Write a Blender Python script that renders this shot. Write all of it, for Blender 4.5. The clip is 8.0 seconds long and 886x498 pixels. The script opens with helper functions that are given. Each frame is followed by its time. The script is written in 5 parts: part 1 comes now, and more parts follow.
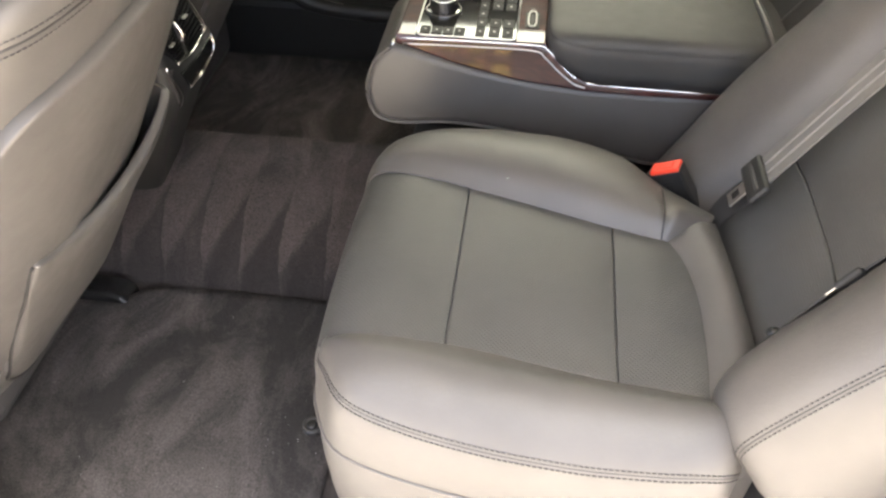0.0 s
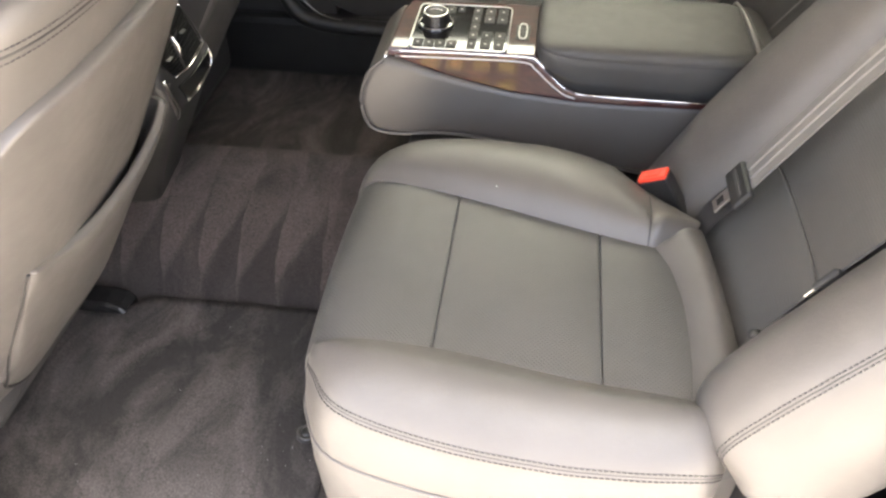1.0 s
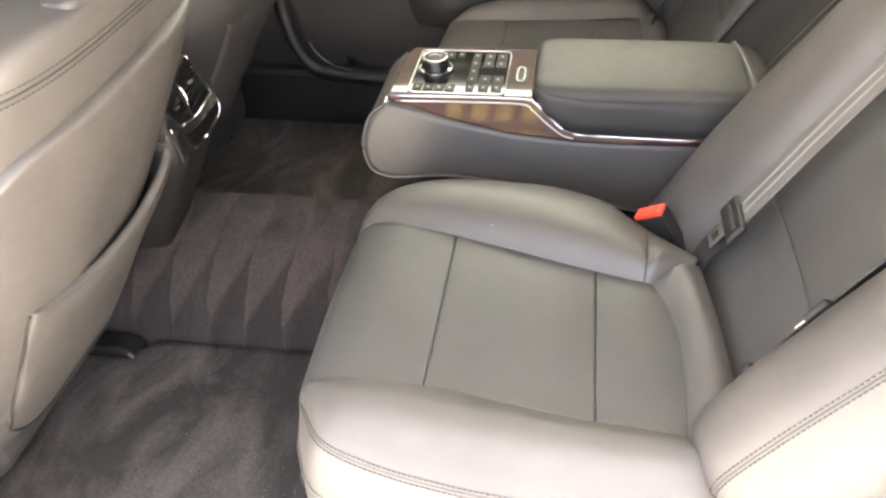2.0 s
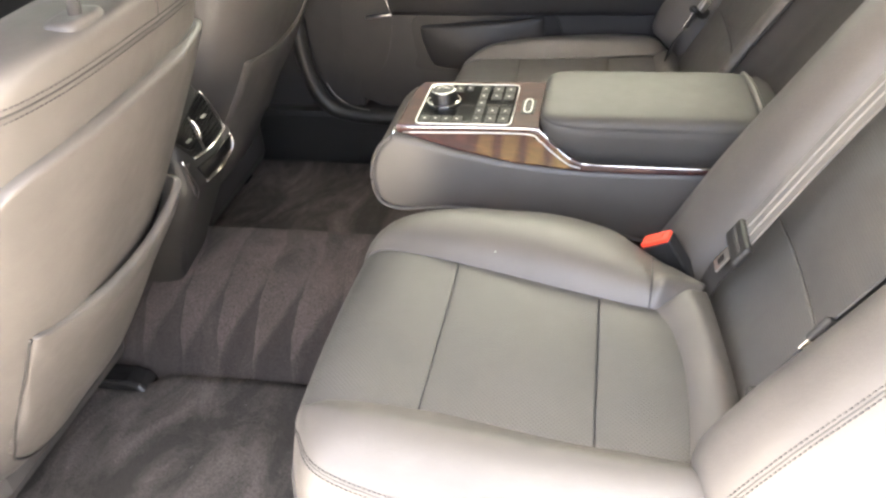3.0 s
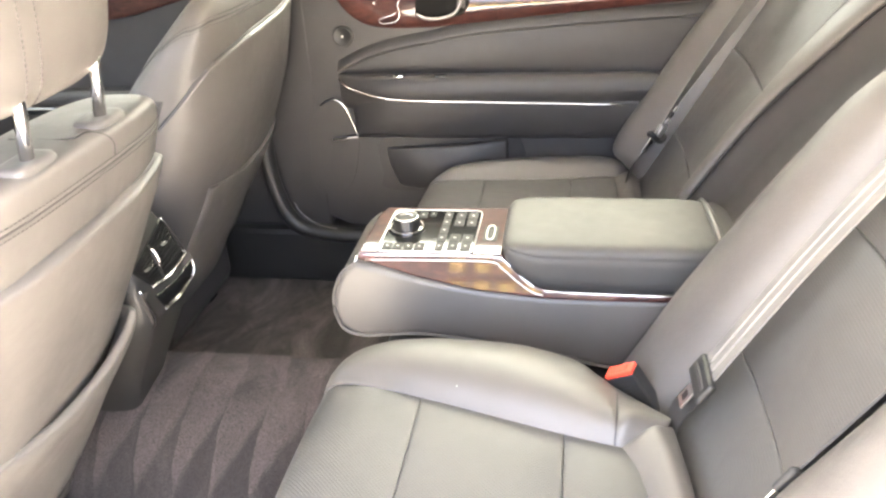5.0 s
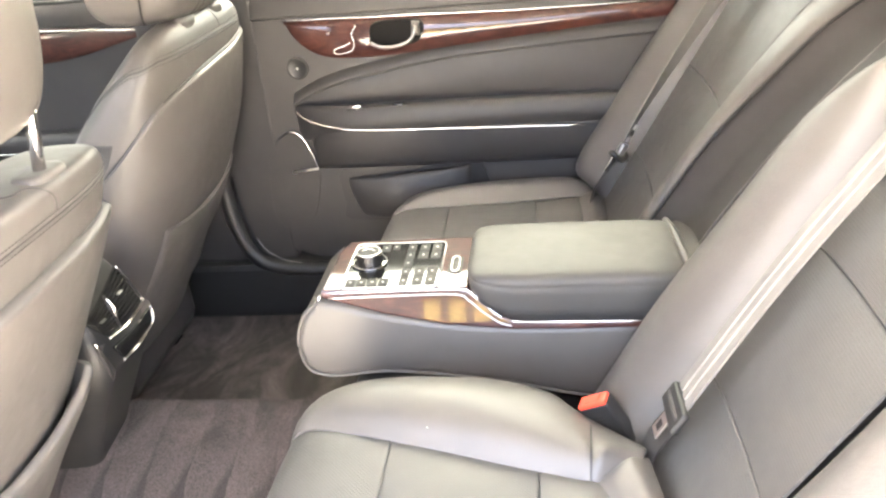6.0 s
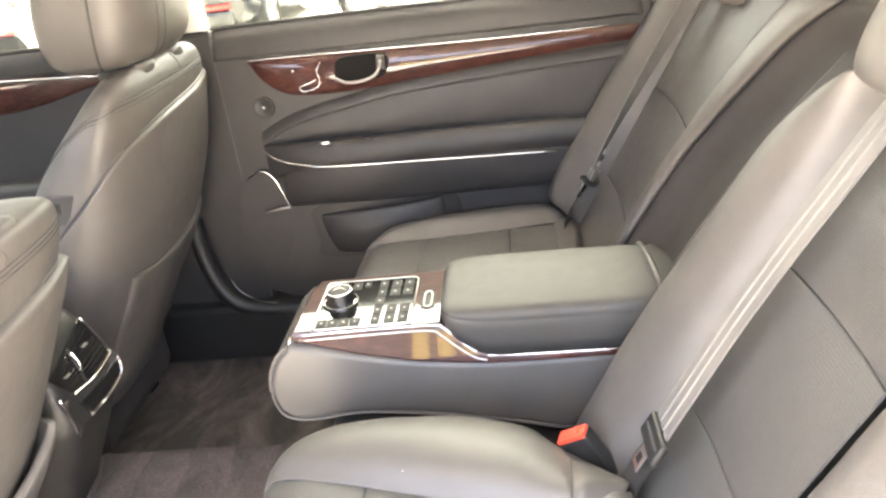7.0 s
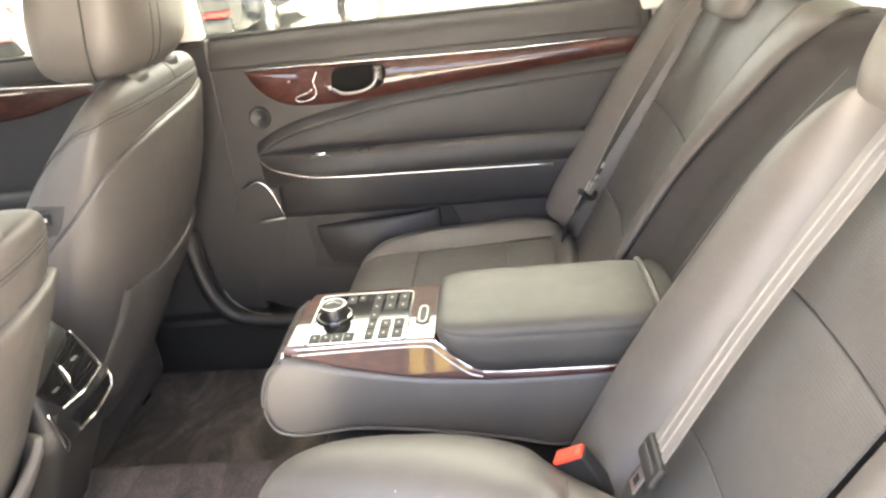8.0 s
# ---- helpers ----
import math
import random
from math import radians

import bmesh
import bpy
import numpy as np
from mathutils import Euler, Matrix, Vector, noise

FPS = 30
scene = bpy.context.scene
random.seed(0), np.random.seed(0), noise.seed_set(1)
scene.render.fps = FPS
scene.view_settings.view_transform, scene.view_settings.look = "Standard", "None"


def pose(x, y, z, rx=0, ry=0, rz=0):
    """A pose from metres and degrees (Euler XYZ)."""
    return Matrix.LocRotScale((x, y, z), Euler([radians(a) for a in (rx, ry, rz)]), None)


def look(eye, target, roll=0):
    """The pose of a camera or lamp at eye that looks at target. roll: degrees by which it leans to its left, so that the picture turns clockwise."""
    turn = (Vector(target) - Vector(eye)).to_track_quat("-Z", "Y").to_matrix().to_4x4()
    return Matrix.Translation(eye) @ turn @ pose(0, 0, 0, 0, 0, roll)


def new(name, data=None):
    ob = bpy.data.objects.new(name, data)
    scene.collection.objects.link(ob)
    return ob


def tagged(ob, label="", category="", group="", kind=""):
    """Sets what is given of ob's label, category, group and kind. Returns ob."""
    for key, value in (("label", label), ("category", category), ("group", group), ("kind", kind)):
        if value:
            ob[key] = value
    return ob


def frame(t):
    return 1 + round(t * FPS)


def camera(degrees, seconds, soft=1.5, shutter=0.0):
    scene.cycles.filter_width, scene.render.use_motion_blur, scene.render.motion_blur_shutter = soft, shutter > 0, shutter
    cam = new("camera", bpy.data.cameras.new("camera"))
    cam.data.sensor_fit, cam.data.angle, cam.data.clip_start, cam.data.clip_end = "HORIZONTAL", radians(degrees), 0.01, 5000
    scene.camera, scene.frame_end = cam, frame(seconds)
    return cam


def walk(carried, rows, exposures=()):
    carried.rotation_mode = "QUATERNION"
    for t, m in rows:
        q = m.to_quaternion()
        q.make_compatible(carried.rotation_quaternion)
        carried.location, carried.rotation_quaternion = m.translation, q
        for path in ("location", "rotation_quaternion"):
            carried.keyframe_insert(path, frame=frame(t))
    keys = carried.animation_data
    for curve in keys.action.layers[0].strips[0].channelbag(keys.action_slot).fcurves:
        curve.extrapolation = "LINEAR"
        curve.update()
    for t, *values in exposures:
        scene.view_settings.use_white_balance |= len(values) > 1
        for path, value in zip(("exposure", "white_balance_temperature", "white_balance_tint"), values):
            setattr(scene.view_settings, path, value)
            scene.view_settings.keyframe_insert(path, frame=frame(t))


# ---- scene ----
cam = camera(58.85, 8.0, soft=2.5)
PATH = [
    (0, pose(0.2392, -0.4302, 1.1189, 46.05, -0.22, 7.32)),
    (0.5, pose(0.2504, -0.4410, 1.1138, 46.46, -0.27, 7.51)),
    (1, pose(0.2663, -0.4487, 1.1192, 47.34, 0.32, 7.56)),
    (1.5, pose(0.2885, -0.4510, 1.1231, 48.76, 1.28, 7.92)),
    (3, pose(0.3560, -0.4632, 1.0740, 54.87, 3.64, 10.56)),
    (3.5, pose(0.3664, -0.4619, 1.0769, 55.73, 3.78, 10.97)),
    (4, pose(0.3748, -0.4529, 1.0994, 58.52, 3.65, 10.06)),
    (4.5, pose(0.3714, -0.4413, 1.0999, 60.88, 2.85, 9.51)),
    (6, pose(0.3840, -0.3860, 1.1145, 63.11, 4.86, 5.69)),
    (6.5, pose(0.3989, -0.3746, 1.1084, 64.19, 6.76, 4.60)),
    (7, pose(0.4080, -0.3588, 1.1117, 64.94, 6.89, 3.60)),
    (7.5, pose(0.4054, -0.3538, 1.1108, 65.21, 7.17, 4.21)),
    (8, pose(0.4098, -0.3400, 1.1139, 65.53, 6.45, 3.59)),
]
walk(cam, PATH, [(0.0, 5.23, 6850, 1), (0.5, 5.47, 6850, 2), (1.0, 5.52, 6850, 2), (1.5, 5.63, 6900, 2), (3.0, 5.97, 6850, 2), (4.5, 6.62, 6800, 2), (6.0, 6.85, 6800, 2), (6.5, 6.67, 6850, 2), (8.0, 6.36, 6850, 2)])


# ---- world and light ----
world = bpy.data.worlds.new("world")
scene.world = world
world.use_nodes = True
wn = world.node_tree.nodes
sky = wn.new("ShaderNodeTexSky")
sky.sky_type = "NISHITA"
sky.sun_disc = False
sky.sun_elevation, sky.sun_rotation = radians(60), radians(18)
sky.air_density, sky.dust_density, sky.ozone_density = 0.18, 8.5, 0.3
wn["Background"].inputs["Strength"].default_value = 0.15
world.node_tree.links.new(sky.outputs[0], wn["Background"].inputs[0])
sun_data = bpy.data.lights.new("sun", "SUN")
sun_data.energy, sun_data.angle, sun_data.color = 0.07, radians(45), (1.0, 0.98, 0.95)
sun = new("sun", sun_data)
sun.matrix_world = look((0.95, 2.9, 5.3), (0, 0, 0))


# ---- materials ----
def material(name, color, rough=0.5, metal=0.0, coat=0.0, spec=0.5):
    m = bpy.data.materials.new(name)
    m.use_nodes = True
    b = m.node_tree.nodes["Principled BSDF"]
    b.inputs["Base Color"].default_value = (*color, 1)
    b.inputs["Roughness"].default_value = rough
    b.inputs["Metallic"].default_value = metal
    b.inputs["Coat Weight"].default_value = coat
    b.inputs["Coat Roughness"].default_value = 0.04
    b.inputs["Specular IOR Level"].default_value = spec
    return m, m.node_tree.nodes, m.node_tree.links, b


def coords(nodes, links, scale=(1, 1, 1)):
    tc, mp = nodes.new("ShaderNodeTexCoord"), nodes.new("ShaderNodeMapping")
    mp.inputs["Scale"].default_value = scale
    links.new(tc.outputs["Object"], mp.inputs["Vector"])
    return mp.outputs["Vector"]


def noise_tex(nodes, links, vec, scale, detail=4, rough=0.55):
    n = nodes.new("ShaderNodeTexNoise")
    n.inputs["Scale"].default_value, n.inputs["Detail"].default_value, n.inputs["Roughness"].default_value = scale, detail, rough
    links.new(vec, n.inputs["Vector"])
    return n.outputs["Fac"]


def ramp(nodes, links, fac, stops):
    r = nodes.new("ShaderNodeValToRGB")
    while len(r.color_ramp.elements) < len(stops):
        r.color_ramp.elements.new(0.5)
    for e, (p, c) in zip(r.color_ramp.elements, stops):
        e.position, e.color = p, (*c, 1)
    links.new(fac, r.inputs[0])
    return r.outputs["Color"]


def bump(nodes, links, bsdf, height, strength, dist=0.001, before=None):
    b = nodes.new("ShaderNodeBump")
    b.inputs["Strength"].default_value, b.inputs["Distance"].default_value = strength, dist
    links.new(height, b.inputs["Height"])
    if before:
        links.new(before, b.inputs["Normal"])
    links.new(b.outputs["Normal"], bsdf.inputs["Normal"])
    return b.outputs["Normal"]


def leather(name, color, rough=0.37, perforated=False, tilt=0.0):
    m, n, l, b = material(name, color, rough, spec=0.55)
    v = coords(n, l)
    big = noise_tex(n, l, v, 7, 3)
    l.new(ramp(n, l, big, [(0.3, tuple(c * 0.88 for c in color)), (0.7, tuple(min(1, c * 1.1) for c in color))]), b.inputs["Base Color"])
    vo = n.new("ShaderNodeTexVoronoi")
    vo.feature, vo.inputs["Scale"].default_value = "DISTANCE_TO_EDGE", 520
    l.new(v, vo.inputs["Vector"])
    first = bump(n, l, b, vo.outputs["Distance"], 0.25, 0.0006)
    wrinkle = noise_tex(n, l, v, 26, 5, 0.6)
    second = bump(n, l, b, wrinkle, 0.18, 0.004, first)
    rr = n.new("ShaderNodeMapRange")
    rr.inputs["To Min"].default_value, rr.inputs["To Max"].default_value = rough - 0.06, rough + 0.1
    l.new(noise_tex(n, l, v, 40, 3), rr.inputs["Value"])
    l.new(rr.outputs[0], b.inputs["Roughness"])
    if perforated:
        dots = n.new("ShaderNodeTexVoronoi")
        dots.voronoi_dimensions = "2D"
        dots.inputs["Scale"].default_value, dots.inputs["Randomness"].default_value = 250, 0.0
        lay = n.new("ShaderNodeMapping")
        lay.inputs["Rotation"].default_value = (0, tilt, 0 if tilt else radians(45))
        lay.inputs["Scale"].default_value = (1, 1.45 if tilt else 1, 1)
        l.new(v, lay.inputs["Vector"])
        l.new(lay.outputs["Vector"], dots.inputs["Vector"])
        hole = n.new("ShaderNodeMapRange")
        hole.inputs["From Min"].default_value, hole.inputs["From Max"].default_value = 0.22, 0.36
        l.new(dots.outputs["Distance"], hole.inputs["Value"])
        bump(n, l, b, hole.outputs[0], 0.4, 0.0009, second)
        dark = n.new("ShaderNodeMix")
        dark.data_type = "RGBA"
        dark.inputs["A"].default_value = (color[0] * 0.68, color[1] * 0.68, color[2] * 0.68, 1)
        source = b.inputs["Base Color"].links[0].from_socket
        l.new(hole.outputs[0], dark.inputs["Factor"])
        l.new(source, dark.inputs["B"])
        l.new(dark.outputs["Result"], b.inputs["Base Color"])
    return m


LEATHER = leather("charcoal_leather", (0.087, 0.08, 0.0745), 0.45)
LEATHER_PERF = leather("perforated_leather", (0.071, 0.0685, 0.065), 0.44, True)
LEATHER_BACK = leather("perforated_back_leather", (0.08, 0.077, 0.073), 0.44, True, radians(60.4))
LEATHER_PAD = leather("armrest_leather", (0.05, 0.048, 0.045), 0.58)
VINYL = leather("dark_vinyl", (0.029, 0.027, 0.026), 0.52)
RECESS = leather("recess_vinyl", (0.03, 0.0275, 0.026), 0.52)
THREAD = material("thread", (0.05, 0.047, 0.045), 0.7)[0]


def soft_plastic(name, color, rough=0.55):
    m, n, l, b = material(name, color, rough)
    v = coords(n, l)
    bump(n, l, b, noise_tex(n, l, v, 900, 2), 0.2, 0.0004)
    l.new(ramp(n, l, noise_tex(n, l, v, 9, 3), [(0.3, tuple(c * 0.85 for c in color)), (0.7, tuple(c * 1.1 for c in color))]), b.inputs["Base Color"])
    return m


PLASTIC = soft_plastic("dark_plastic", (0.045, 0.042, 0.041))
BLACK = soft_plastic("black_plastic", (0.017, 0.0165, 0.016), 0.46)
GLOSS = material("gloss_black", (0.012, 0.012, 0.012), 0.08, 0, 0.6)[0]
SHINY = material("shiny_plastic", (0.016, 0.0155, 0.015), 0.26)[0]
BUTTON = material("button_grey", (0.034, 0.033, 0.031), 0.6, spec=0.25)[0]
PRINT = material("pale_print", (0.7, 0.7, 0.68), 0.5)[0]
FAINT = material("faint_print", (0.45, 0.44, 0.42), 0.6)[0]
CHROME = material("chrome", (0.82, 0.81, 0.79), 0.12, 1.0)[0]
SATIN = material("satin_metal", (0.6, 0.59, 0.57), 0.3, 1.0)[0]
KNOB = material("knob_metal", (0.06, 0.058, 0.055), 0.36, 0.9)[0]
BEZEL = material("grey_bezel", (0.11, 0.102, 0.096), 0.4, 0.5)[0]
CUP = material("handle_cup", (0.006, 0.0055, 0.005), 0.75, spec=0.15)[0]
DULL = material("dull_chrome", (0.3, 0.29, 0.28), 0.3, 1.0)[0]
RED = material("red_plastic", (0.85, 0.06, 0.03), 0.4)[0]
HEADLINER = soft_plastic("light_headliner", (0.72, 0.7, 0.65), 0.9)
BODY_PAINT = material("silver_paint", (0.3, 0.305, 0.31), 0.35, 0.2, 0.5)[0]
RUBBER = soft_plastic("rubber", (0.02, 0.02, 0.02), 0.7)


def carpet(name, dark, light, swept=0.0):
    m, n, l, b = material(name, dark, 0.95, spec=0.1)
    v = coords(n, l)
    vb = coords(n, l, (1.0, 0.5, 0.6))
    brushed = n.new("ShaderNodeTexNoise")
    brushed.inputs["Scale"].default_value, brushed.inputs["Detail"].default_value, brushed.inputs["Distortion"].default_value = 7, 9, 0.9
    brushed.inputs["Roughness"].default_value = 0.66
    l.new(vb, brushed.inputs["Vector"])
    nap = n.new("ShaderNodeMapRange")
    nap.inputs["From Min"].default_value, nap.inputs["From Max"].default_value = 0.44, 0.7
    l.new(brushed.outputs["Fac"], nap.inputs["Value"])
    strokes = n.new("ShaderNodeTexWave")
    strokes.wave_profile, strokes.bands_direction = "SAW", "X"
    strokes.inputs["Scale"].default_value, strokes.inputs["Distortion"].default_value = 3.6, 2.2
    strokes.inputs["Detail"].default_value, strokes.inputs["Detail Scale"].default_value = 2.0, 1.6
    l.new(v, strokes.inputs["Vector"])
    both = n.new("ShaderNodeMix")
    both.inputs["Factor"].default_value = swept
    l.new(nap.outputs[0], both.inputs["A"])
    l.new(strokes.outputs["Fac"], both.inputs["B"])
    def calc(op, p, q):
        k = n.new("ShaderNodeMath")
        k.operation = op
        for i, w in enumerate((p, q)):
            if isinstance(w, (int, float)):
                k.inputs[i].default_value = w
            else:
                l.new(w, k.inputs[i])
        return k.outputs[0]
    pile = both.outputs["Result"]
    if swept:
        # brush strokes that leave lighter wedges on the slope of the tunnel
        sep = n.new("ShaderNodeSeparateXYZ")
        l.new(v, sep.inputs[0])
        wob = noise_tex(n, l, v, 5, 2)
        along = calc("FRACT", calc("ADD", calc("MULTIPLY", sep.outputs["X"], 12.5), calc("MULTIPLY", wob, 0.7)), 0.0)
        high = n.new("ShaderNodeMapRange")
        high.inputs["From Min"].default_value, high.inputs["From Max"].default_value = 0.045, 0.16
        l.new(sep.outputs["Z"], high.inputs["Value"])
        wedge = n.new("ShaderNodeMapRange")
        wedge.inputs["From Min"].default_value, wedge.inputs["From Max"].default_value = -0.08, 0.1
        l.new(calc("SUBTRACT", high.outputs[0], along), wedge.inputs["Value"])
        slope = n.new("ShaderNodeMapRange")
        slope.inputs["From Min"].default_value, slope.inputs["From Max"].default_value = 0.175, 0.16
        l.new(sep.outputs["Z"], slope.inputs["Value"])
        blend = n.new("ShaderNodeMix")
        l.new(calc("MULTIPLY", slope.outputs[0], 0.6), blend.inputs["Factor"])
        l.new(pile, blend.inputs["A"])
        l.new(calc("MULTIPLY", wedge.outputs[0], calc("ADD", wob, 0.25)), blend.inputs["B"])
        pile = blend.outputs["Result"]
    fine = noise_tex(n, l, v, 380, 4, 0.8)
    grain = n.new("ShaderNodeMapRange")
    grain.inputs["From Min"].default_value, grain.inputs["From Max"].default_value = 0.35, 0.68
    grain.inputs["To Min"].default_value, grain.inputs["To Max"].default_value = 0.08, 1.5
    l.new(fine, grain.inputs["Value"])
    mul = n.new("ShaderNodeMath")
    mul.operation = "MULTIPLY"
    add = n.new("ShaderNodeMath")
    add.inputs[1].default_value = 0.2
    l.new(pile, add.inputs[0])
    l.new(add.outputs[0], mul.inputs[0])
    l.new(grain.outputs[0], mul.inputs[1])
    l.new(ramp(n, l, mul.outputs[0], [(0.0, dark), (1.0, light)]), b.inputs["Base Color"])
    first = bump(n, l, b, fine, 1.0, 0.006)
    bump(n, l, b, brushed.outputs["Fac"], 0.4, 0.012, first)
    b.inputs["Sheen Weight"].default_value, b.inputs["Sheen Roughness"].default_value = 0.06, 0.4
    return m


CARPET = carpet("dark_carpet", (0.023, 0.0208, 0.02), (0.145, 0.119, 0.113), 0.28)
MAT = carpet("mat_carpet", (0.022, 0.0205, 0.02), (0.16, 0.138, 0.131))


def burl():
    m, n, l, b = material("burl_wood", (0.16, 0.04, 0.02), 0.55, 0, 1.0, 0.2)
    v = coords(n, l, (9, 16, 22))
    warp = n.new("ShaderNodeTexNoise")
    warp.inputs["Scale"].default_value, warp.inputs["Detail"].default_value, warp.inputs["Distortion"].default_value = 1.6, 7, 1.8
    l.new(v, warp.inputs["Vector"])
    l.new(ramp(n, l, warp.outputs["Fac"], [(0.28, (0.026, 0.0068, 0.0056)), (0.45, (0.038, 0.0094, 0.0074)), (0.6, (0.053, 0.014, 0.01)), (0.8, (0.08, 0.025, 0.016))]), b.inputs["Base Color"])
    return m


WOOD = burl()


def webbing():
    m, n, l, b = material("belt_webbing", (0.3, 0.288, 0.275), 0.5)
    v = coords(n, l)
    bump(n, l, b, noise_tex(n, l, v, 1400, 2), 0.3, 0.0006)
    l.new(ramp(n, l, noise_tex(n, l, v, 9, 2), [(0.3, (0.122, 0.116, 0.109)), (0.7, (0.145, 0.138, 0.13))]), b.inputs["Base Color"])
    return m


WEB = webbing()


def tinted_glass(name, tint):
    m, n, l, b = material(name, (0.0, 0.0, 0.0), 0.02)
    clear, mix, rim = n.new("ShaderNodeBsdfTransparent"), n.new("ShaderNodeMixShader"), n.new("ShaderNodeFresnel")
    gloss = n.new("ShaderNodeBsdfGlossy")
    clear.inputs["Color"].default_value = (*tint, 1)
    gloss.inputs["Roughness"].default_value = 0.02
    rim.inputs["IOR"].default_value = 1.45
    l.new(rim.outputs[0], mix.inputs[0])
    l.new(clear.outputs[0], mix.inputs[1])
    l.new(gloss.outputs[0], mix.inputs[2])
    l.new(mix.outputs[0], n["Material Output"].inputs["Surface"])
    return m


GLASS = tinted_glass("tinted_window_glass", (0.52, 0.54, 0.515))
DARK_PANE = tinted_glass("dark_rear_glass", (0.32, 0.335, 0.32))


# ---- mesh helpers ----
def curve_sample(p, n, spacing="even"):
    """Smooth resampling of control rows along axis 0."""
    p = np.asarray(p, float)
    k = len(p)
    s = np.linspace(0, 1, n)
    if spacing == "ends":
        s = (1 - np.cos(np.pi * s)) / 2
    out = []
    for v in s * (k - 1):
        i = min(int(v), k - 2)
        f = v - i
        a, b = p[i], p[i + 1]
        z = p[i - 1] if i > 0 else 2 * a - b
        c = p[i + 2] if i + 2 < k else 2 * b - a
        out.append(0.5 * ((2 * a) + (b - z) * f + (2 * z - 5 * a + 4 * b - c) * f * f + (3 * a - z - 3 * b + c) * f ** 3))
    return np.array(out)


def loft_grid(ctrl, nu, nv, spacing="ends"):
    rows = np.array([curve_sample(r, nv, spacing) for r in ctrl])
    return curve_sample(rows, nu, spacing)


def add_mesh(name, verts, faces, mat, parent=None, label="", smooth=True):
    me = bpy.data.meshes.new(name)
    me.from_pydata([tuple(map(float, v)) for v in verts], [], faces)
    bm = bmesh.new()
    bm.from_mesh(me)
    bmesh.ops.recalc_face_normals(bm, faces=bm.faces)
    bm.to_mesh(me)
    bm.free()
    me.materials.append(mat)
    if smooth:
        for p in me.polygons:
            p.use_smooth = True
    ob = new(name, me)
    if parent:
        ob.parent = parent
    if label:
        ob["label"] = label
    return ob


def part(name, bm, mat, parent=None, label="", smooth=False):
    me = bpy.data.meshes.new(name)
    bm.to_mesh(me)
    bm.free()
    me.materials.append(mat)
    if smooth:
        for p in me.polygons:
            p.use_smooth = True
    ob = new(name, me)
    if parent:
        ob.parent = parent
    if label:
        ob["label"] = label
    return ob


def thing(name, label, category, group="", kind="", at=(0, 0, 0)):
    ob = new(name)
    ob.empty_display_size = 0.05
    return tagged(ob, label, category, group, kind)


def grid_faces(nu, nv, close_v=False):
    f = []
    for i in range(nu - 1):
        for j in range(nv - (0 if close_v else 1)):
            k = (j + 1) % nv
            f.append((i * nv + j, i * nv + k, (i + 1) * nv + k, (i + 1) * nv + j))
    return f


SURFACES = {}


def surface_line(name, v, lift=0.0, u0=0.0, u1=1.0, across=False):
    """Points along a padded panel just made, at a share v of its width."""
    top, nrm = SURFACES[name]
    if across:
        top, nrm = top.transpose(1, 0, 2), nrm.transpose(1, 0, 2)
    s = math.acos(1 - 2 * v) / math.pi * (top.shape[1] - 1)
    j, f = int(s), s - int(s)
    k = min(j + 1, top.shape[1] - 1)
    line = (top[:, j] * (1 - f) + top[:, k] * f) + nrm[:, j] * lift
    n = len(line)
    return [tuple(q) for q in line[int(u0 * n):max(int(u1 * n), int(u0 * n) + 2)]]


def puff(name, ctrl, mat, parent=None, bulge=0.01, depth=0.02, out=(0, 0, 1), nu=26, nv=26, p=10, label="", wrinkle=0.0, seed=0):
    """A padded panel over a smooth patch of control points, with rolled edges and a closed back."""
    g = loft_grid(ctrl, nu, nv)
    du, dv = np.gradient(g, axis=0), np.gradient(g, axis=1)
    nrm = np.cross(du, dv)
    nrm /= np.linalg.norm(nrm, axis=2, keepdims=True) + 1e-12
    if (nrm.reshape(-1, 3) @ np.array(out)).sum() < 0:
        nrm = -nrm
    a = -np.cos(np.pi * np.linspace(0, 1, nu))
    b = -np.cos(np.pi * np.linspace(0, 1, nv))
    e = np.sqrt(np.clip(1 - np.abs(a) ** p, 0, 1))[:, None] * np.sqrt(np.clip(1 - np.abs(b) ** p, 0, 1))[None]
    h = -depth * (1 - e) + bulge * (1 - a[:, None] ** 2) * (1 - b[None] ** 2)
    if wrinkle:
        for i in range(nu):
            for j in range(nv):
                q = Vector(g[i, j]) * 22 + Vector((seed, 0, 0))
                h[i, j] += wrinkle * noise.noise(q) * e[i, j]
    top = g + nrm * h[..., None]
    verts = list(top.reshape(-1, 3))
    faces = grid_faces(nu, nv)
    rim = [j for j in range(nv)] + [i * nv + nv - 1 for i in range(1, nu)] + [(nu - 1) * nv + j for j in range(nv - 2, -1, -1)] + [i * nv for i in range(nu - 2, 0, -1)]
    base = len(verts)
    verts += list((g - nrm * (depth + 0.004)).reshape(-1, 3))
    faces += [tuple(base + k for k in q[::-1]) for q in grid_faces(nu, nv)]
    for k, m in zip(rim, rim[1:] + rim[:1]):
        faces.append((k, base + k, base + m, m))
    SURFACES[name] = (top, nrm)
    return add_mesh(name, verts, faces, mat, parent, label)


def rings(name, rows, mat, parent=None, label="", smooth=True, n=None):
    """A closed body through rings of points."""
    rows = np.asarray(rows, float)
    if n:
        rows = curve_sample(rows, n)
    nu, nv = rows.shape[:2]
    faces = grid_faces(nu, nv, True)
    faces.append(tuple(range(nv)))
    faces.append(tuple((nu - 1) * nv + j for j in range(nv - 1, -1, -1)))
    return add_mesh(name, rows.reshape(-1, 3), faces, mat, parent, label, smooth)


